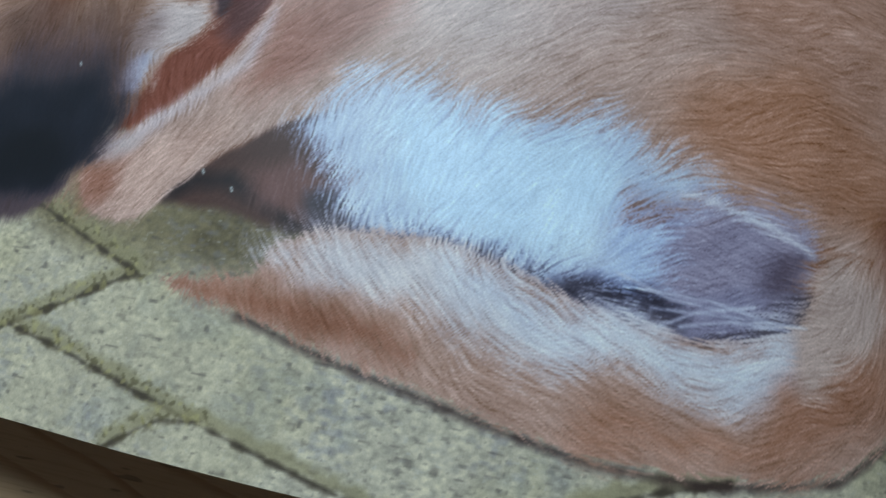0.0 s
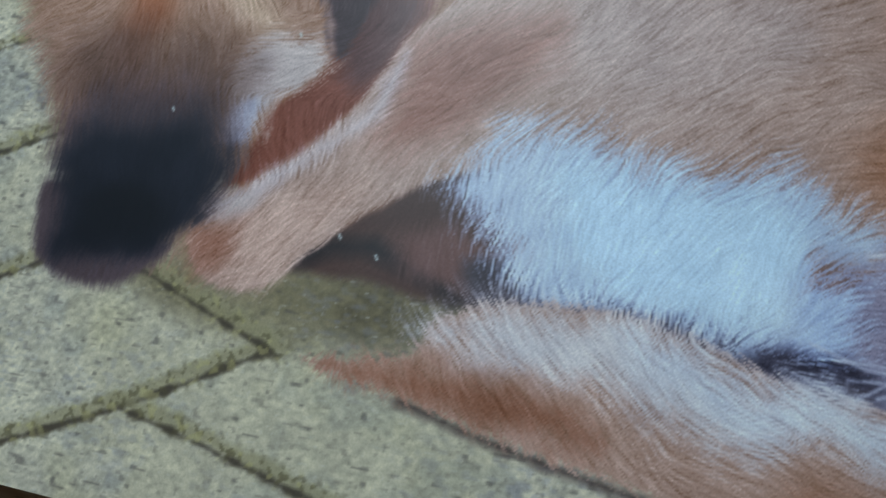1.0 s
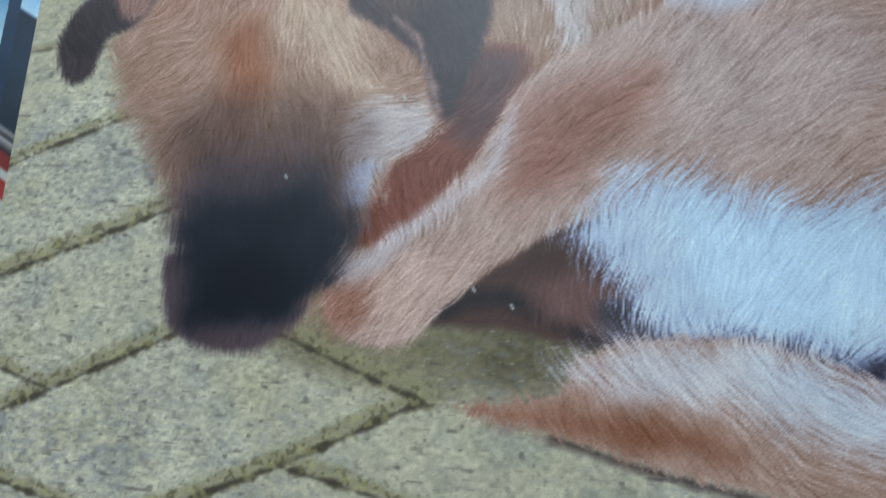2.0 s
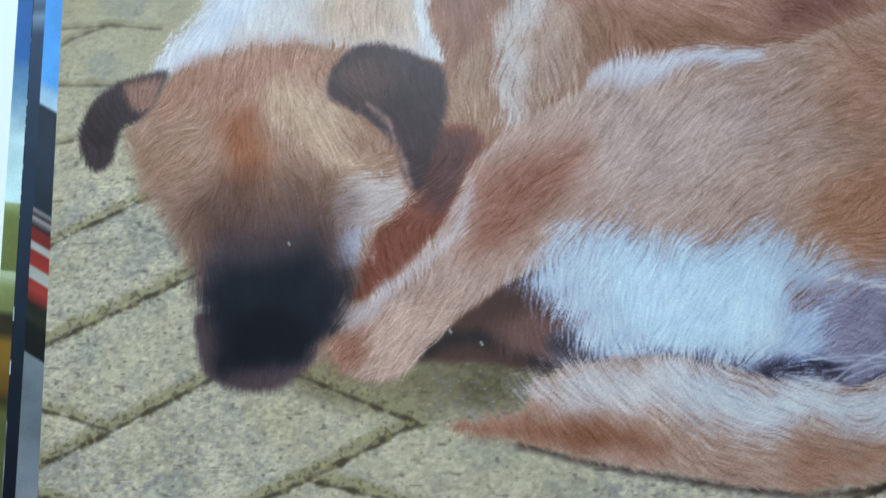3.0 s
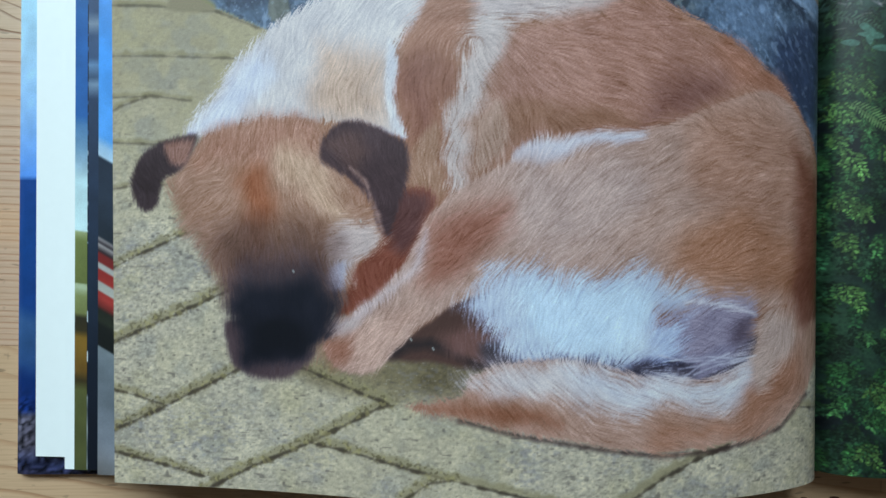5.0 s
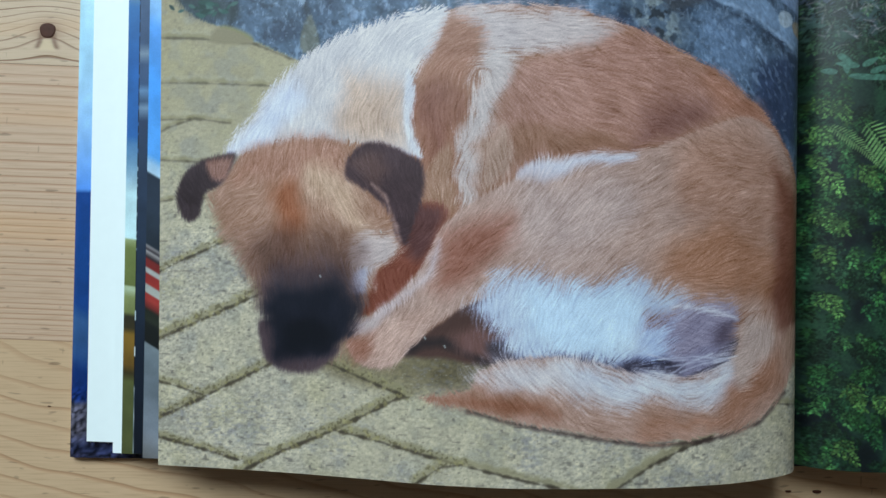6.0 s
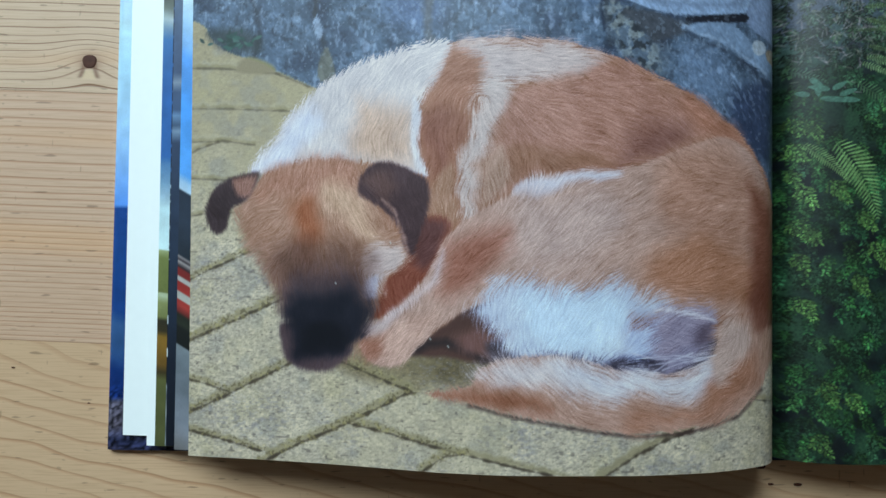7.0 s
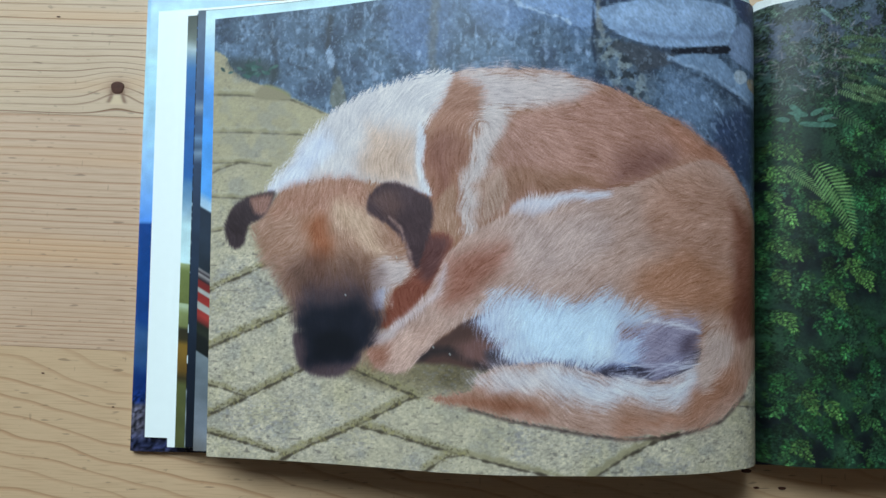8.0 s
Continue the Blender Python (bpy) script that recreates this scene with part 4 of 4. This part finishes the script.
    # light-catching sprays against the fold, then the two long ferns and the blue-green compound leaf
    for x, y, length, k in ((123, 148, 11, 1.0), (130, 146, 13, 1.0), (122, 134, 12, 1.15), (123, 121, 9, 1.05), (127, 114, 13, 1.35), (124, 96, 12, 1.2), (130, 92, 9, 0.9), (125, 80, 11, 1.1), (127, 58, 12, 1.25), (139, 116, 14, 1.0), (157, 86, 12, 1.15), (163, 80, 12, 1.2), (149, 70, 12, 1.0), (136, 18, 13, 1.0), (146, 14, 11, 1.15), (132, -8, 12, 1.0), (152, 100, 11, 1.1)):
        spray(x, y, rng.uniform(-1.15, -0.85), length, shaded((80, 128, 62), k * 0.85))
    fern(128, 134, -0.62, 27, 24, 4.6, (92, 132, 74), -0.35)
    fern(141, 135, -0.85, 42, 24, 11.0, (96, 142, 80), -0.55)
    fern(150, 163, -0.5, 22, 15, 5.0, (66, 104, 68), -0.2)
    fern(120, 172, -0.3, 20, 14, 3.4, (58, 92, 66), -0.3)
    for x, y, a, length in ((131, 166, -0.7, 7), (134, 163, -1.5, 6), (139, 160, 2.9, 9), (140, 160, 0.5, 7), (143, 157, 0.35, 8), (135, 156, -0.15, 14), (144, 155, -0.1, 8), (131, 158, 2.9, 6)):
        leaf(x, y, a, length, 1.7, (62, 106, 84))
    leaf(145, 216, -0.8, 10, 1.2, (96, 130, 120))
    p.ink *= (0.84 + 0.32 * value_noise(X, Y, 0.8, 0.8, 95))[..., None] * np.array([1.14, 1.02, 1.10])
    return tone(p.ink)


# ---- the book ----
book = tagged(new("book"), "open photo book with an arched page, lying on the table", "book")
GX, GY, GZ = page_grid(-0.1714, 0.1170, -0.0233, 0.2100, 0.00037)
sheet("page", GX, GY, GZ, 0.00035, PRINT, book, "glossy page printed with tan and cream patches on paving", paint_left(GX * 1000, GY * 1000))


def ramp(y, stops):
    """Ink along a leaf's length from (millimetre, colour) stops."""
    ys = [s[0] for s in stops]
    return np.stack([np.interp(y, ys, [s[1][c] for s in stops]) for c in range(3)], -1)


def under_leaf(name, x0, low, high, drop, stops, material, label, thick=0.0003, noise_amp=0.2, x1=0.1145, tilt=0.0):
    """A leaf below the arched page, of which only the free edge shows."""
    v = np.linspace(0, 1, 620)
    s = np.r_[np.linspace(0, 0.1, 45), np.linspace(0.115, 1, 40)]
    rise = 0.020 * np.minimum(s * (x1 - x0), 0.185)[:, None]
    Y = low + rise + v[None, :] * (high - low)
    X = x0 + s[:, None] * (x1 - x0) - 0.006 * (Y - low) + 0 * Y
    Z = np.maximum(page_height(np.maximum(X, -0.17)) - drop - np.clip(-0.17 - X, 0, 1) * 0.16, 0.0045)
    ink = None
    if stops:
        n = layered(X * 1000, Y * 1000, 7.0, 120 + int(drop * 10000))
        ink = tone(ramp(Y * 1000 + tilt * ((X - x0) * 1000 + (6 * (Y - low))), stops) * (1 - noise_amp / 2 + noise_amp * n)[..., None])
    return sheet(name, X, Y, Z, thick, material, book, label, ink)


sky_and_sign = ((-25, (112, 106, 104)), (-20, (120, 116, 116)), (-7, (136, 140, 150)), (10, (108, 114, 122)), (24, (118, 126, 134)), (31, (128, 136, 142)), (31.6, (24, 26, 25)), (40, (26, 28, 26)), (42, (44, 48, 38)), (46, (34, 38, 30)), (48, (120, 44, 40)),
                (51, (168, 58, 52)), (53.6, (164, 54, 48)), (54, (186, 182, 172)), (57.4, (178, 176, 168)), (58, (164, 52, 46)), (62.6, (156, 48, 44)), (63, (190, 186, 180)), (65, (186, 182, 176)), (65.5, (132, 40, 38)))
sky_and_sign += ((69, (124, 40, 38)), (70, (46, 36, 40)), (72.6, (170, 160, 158)), (73.4, (48, 40, 46)), (75, (150, 140, 140)), (76, (36, 44, 54)), (94, (46, 56, 72)), (108, (40, 50, 66)), (109, (196, 222, 244)), (113, (176, 212, 244)),
                 (117, (92, 168, 244)), (150, (76, 160, 244)), (176, (92, 160, 236)), (182, (132, 184, 240)), (196, (176, 212, 242)), (207, (212, 236, 244)), (216, (214, 240, 244)))
under_leaf("page", -0.1800, -0.0215, 0.2160, 0.0028, sky_and_sign, PRINT, "page edge printed with blue sky and a red band", tilt=0.55)
under_leaf("page", -0.1855, -0.0205, 0.2172, 0.0052, ((-25, (16, 20, 30)), (20, (24, 32, 46)), (60, (36, 48, 66)), (110, (46, 60, 84)), (132, (48, 64, 92)), (138, (124, 146, 170)), (141, (64, 84, 112)), (146, (104, 136, 172)), (149, (60, 82, 116)), (158, (66, 86, 120)), (163, (136, 150, 168)), (168, (66, 84, 116)),
           (184, (72, 92, 126)), (206, (92, 108, 134)), (216, (84, 94, 110))), PRINT, "dark navy printed page edge")
# a ticked border: dark ticks on blue above, a few white blocks and a worn grey foot below
ticks, y0, pick = [(-25, (70, 74, 80)), (-19, (150, 156, 160)), (-12, (90, 96, 100)), (-4, (170, 176, 178)), (4, (80, 86, 92)), (9, (150, 156, 160)), (11, (20, 24, 32)), (23.6, (20, 24, 32)), (24, (214, 220, 224)), (28, (214, 220, 224)), (28.4, (22, 28, 38)), (40, (22, 28, 38)), (40.4, (196, 204, 210)), (44.5, (196, 204, 210)), (45, (26, 34, 46))], 70.0, random.Random(4)
while y0 < 206:
    gap, dash = pick.uniform(1.0, 7.0), pick.uniform(0.6, 2.2)
    pale = (150, 164, 176) if y0 < 110 else (56, 92, 140)
    ticks += [(y0, (24, 30, 42)), (y0 + gap, (24, 30, 42)), (y0 + gap + 0.3, pale), (y0 + gap + dash, pale), (y0 + gap + dash + 0.3, (24, 30, 42))]
    y0 += gap + dash + 0.5
under_leaf("page", -0.1865, -0.0208, 0.2160, 0.0064, ticks, PRINT, "page edge with a dark ticked border")
hills = ((-25, (84, 86, 50)), (12, (90, 92, 52)), (16, (60, 50, 28)), (20, (116, 84, 34)), (34, (140, 104, 40)), (37, (60, 52, 32)), (42, (52, 46, 32)), (44, (124, 128, 76)), (51, (142, 148, 94)), (54.6, (190, 200, 164)), (56, (186, 196, 158)), (56.6, (112, 118, 64)), (74, (124, 132, 74)), (77.6, (160, 168, 120)), (78.4, (214, 240, 242)))
hills += ((100, (206, 234, 240)), (106, (164, 194, 214)), (113, (120, 158, 190)), (122, (84, 130, 176)), (126, (44, 100, 168)), (160, (38, 98, 168)), (186, (56, 112, 172)), (192, (120, 150, 178)), (197, (186, 200, 204)), (203, (112, 118, 110)), (209, (84, 88, 80)), (216, (72, 76, 70)))
under_leaf("page", -0.1925, -0.0215, 0.2155, 0.0076, hills, PRINT, "page edge printed with blue sky and olive hills", tilt=0.12)
under_leaf("page", -0.1980, -0.0222, 0.2165, 0.0100, None, PAPER, "blank white page edge under the photo pages")
under_leaf("endpaper", -0.2125, -0.0182, 0.2210, 0.0125, None, PAPER, "plain white endpaper")

# covers: boards wrapped in a printed sheet
cv = np.linspace(0, 1, 240)
cu = np.r_[np.linspace(0, 0.12, 30), np.linspace(0.14, 1, 20)]
CX, CY = np.meshgrid(-0.2212 + cu * 0.335, -0.0262 + cv * 0.2545, indexing="ij")
CZ_ = 0.0042 - 0.0012 * np.exp(-((CX + 0.2212) / 0.0012) ** 2)
cmott = layered(CX * 1000, CY * 1000, 6.0, 150)
# blue print; its paling upwards also holds window reflection, painted in
cink = ramp(CY * 1000 + 14 * (layered(CX * 1000, CY * 1000, 30.0, 154) - 0.5) * (CY < 0.09), ((-27, (46, 42, 56)), (-22, (40, 44, 70)), (-14, (82, 76, 88)), (-2, (92, 88, 104)), (0.5, (24, 46, 104)), (14, (22, 50, 108)), (24, (50, 84, 134)), (40, (58, 94, 142)), (46, (30, 68, 132)), (70, (30, 72, 138)), (99.5, (36, 74, 142)), (101, (96, 154, 236)),
    (112, (124, 176, 246)), (130, (158, 202, 250)), (150, (180, 220, 252)), (176, (188, 230, 252)), (196, (204, 240, 252)), (212, (186, 220, 248)), (228, (182, 218, 248))))
rough_low = np.clip((12 - CY * 1000) / 14, 0, 1)[..., None]
cink = cink * (0.9 + 0.2 * cmott[..., None]) * (1 + rough_low * (value_noise(CX * 1000, CY * 1000, 1.2, 1.2, 152)[..., None] - 0.5) * 1.6)
sheet("front_cover", CX, CY, CZ_, 0.0030, COVER, book, "glossy blue printed hard cover", tone(cink))
part("back_cover", box(0.122, -0.0262, 0.001, 0.420, 0.2283, 0.0042, 0.0008), BOARD, book, "dark blue hard cover board")
part("spine", box(0.1145, -0.0262, 0.0008, 0.1215, 0.2283, 0.0030, 0.0006), BOARD, book, "dark blue book spine")


def right_height(x):
    kx = (0.1166, 0.1185, 0.126, 0.134, 0.144, 0.156, 0.175, 0.22, 0.30, 0.412)
    kz = (0.0100, 0.0195, 0.0250, 0.0295, 0.0328, 0.0348, 0.0362, 0.0370, 0.0362, 0.0340)
    fine = np.linspace(kx[0], kx[-1], 1500)
    return np.interp(x, fine, smoothed(np.interp(fine, kx, kz), 9, 10))


xs = np.r_[np.arange(0.1167, 0.182, 0.00034), np.linspace(0.1825, 0.412, 60)]
RX_, RY_ = np.meshgrid(xs, np.linspace(0, 1, 690), indexing="ij")
RY_ = -0.0215 + 0.006 * np.clip((RX_ - 0.118) / 0.05, 0, 1) * 0.4 + RY_ * 0.2425
sheet("page", RX_, RY_, right_height(RX_), 0.0004, PRINT, book, "glossy page printed with green ferns and moss", paint_right(RX_ * 1000, RY_ * 1000))
block = bmesh.new()
for k in range(14):
    f0, f1 = k / 14, (k + 0.86) / 14
    rows = []
    for x in (0.1192, 0.124, 0.132, 0.145, 0.175, 0.25, 0.41 - 0.0006 * (k % 3)):
        top = float(right_height(np.array(x))) - 0.0008
        for y in (-0.0186 + 0.0003 * (k % 2), 0.2258):
            rows.append([block.verts.new((x, y, 0.0044 + (top - 0.0044) * f)) for f in (f0, f1)])
    for a in range(0, len(rows) - 2, 2):
        (p0, p1), (q0, q1), (r0, r1), (s0, s1) = rows[a], rows[a + 1], rows[a + 2], rows[a + 3]
        for quad in ((p1, r1, s1, q1), (q0, s0, r0, p0), (p0, r0, r1, p1), (q1, s1, s0, q0)):
            block.faces.new(quad)
    (p0, p1), (q0, q1) = rows[-2:]
    block.faces.new((p0, q0, q1, p1))
part("page_block", block, EDGE, book, "thick block of white page edges")

# ---- the table ----
table = tagged(new("table"), "pine board table with visible grain and knots", "table")
table.rotation_euler = (0, 0, -SLANT)
edges = [-0.62, -0.49, -0.36, -0.235, -0.105, 0.0222, 0.1550, 0.295, 0.43, 0.56, 0.69, 0.80]
for k, (a, b) in enumerate(zip(edges[:-1], edges[1:])):
    part("plank", box(-1.1, a + 0.00003, -0.028, 1.1, b - 0.00003, 0.0, 0.0002), PINE, table)
apron = plain("pine_frame", srgb(206, 168, 122), 0.5, 0.15, 20.0)
for x0, y0, x1, y1 in ((-1.02, -0.54, 1.02, -0.515), (-1.02, 0.69, 1.02, 0.715), (-1.02, -0.515, -0.995, 0.69), (0.995, -0.515, 1.02, 0.69)):
    part("apron", box(x0, y0, -0.13, x1, y1, -0.0285, 0.002), apron, table)
for x in (-1.0, 1.0):
    for y in (-0.52, 0.695):
        part("leg", box(x - 0.04, y - 0.04, -0.75, x + 0.04, y + 0.04, -0.131, 0.005), apron, table)


def knot(x, y, rx, ry):
    x, y = x - SLANT * y, y + SLANT * x
    bm = bmesh.new()
    rings = []
    for r, z in ((1.0, 0.0001), (0.86, 0.00035), (0.4, 0.0004)):
        rings.append([bm.verts.new((x + rx * r * math.cos(t) * (1 + 0.08 * math.sin(3 * t)), y + ry * r * math.sin(t) * (1 + 0.1 * math.cos(2 * t)), z)) for t in np.linspace(0, 2 * math.pi, 20, endpoint=False)])
    for a, b in zip(rings[:-1], rings[1:]):
        for k in range(20):
            bm.faces.new((a[k], a[(k + 1) % 20], b[(k + 1) % 20], b[k]))
    bm.faces.new(rings[-1])
    part("knot", bm, KNOT_WOOD, table, "dark round knot")


knot(KNOT[0], KNOT[1], 0.0038, 0.0040)
for x, y, r in ((0.1245, -0.0395, 0.0010), (0.1385, -0.0395, 0.0014), (-0.2735, 0.0150, 0.0006), (-0.2330, -0.0030, 0.0005), (0.119, -0.0305, 0.0018), (-0.274, 0.219, 0.0007)):
    knot(x, y, r * 1.6, r * 0.7)
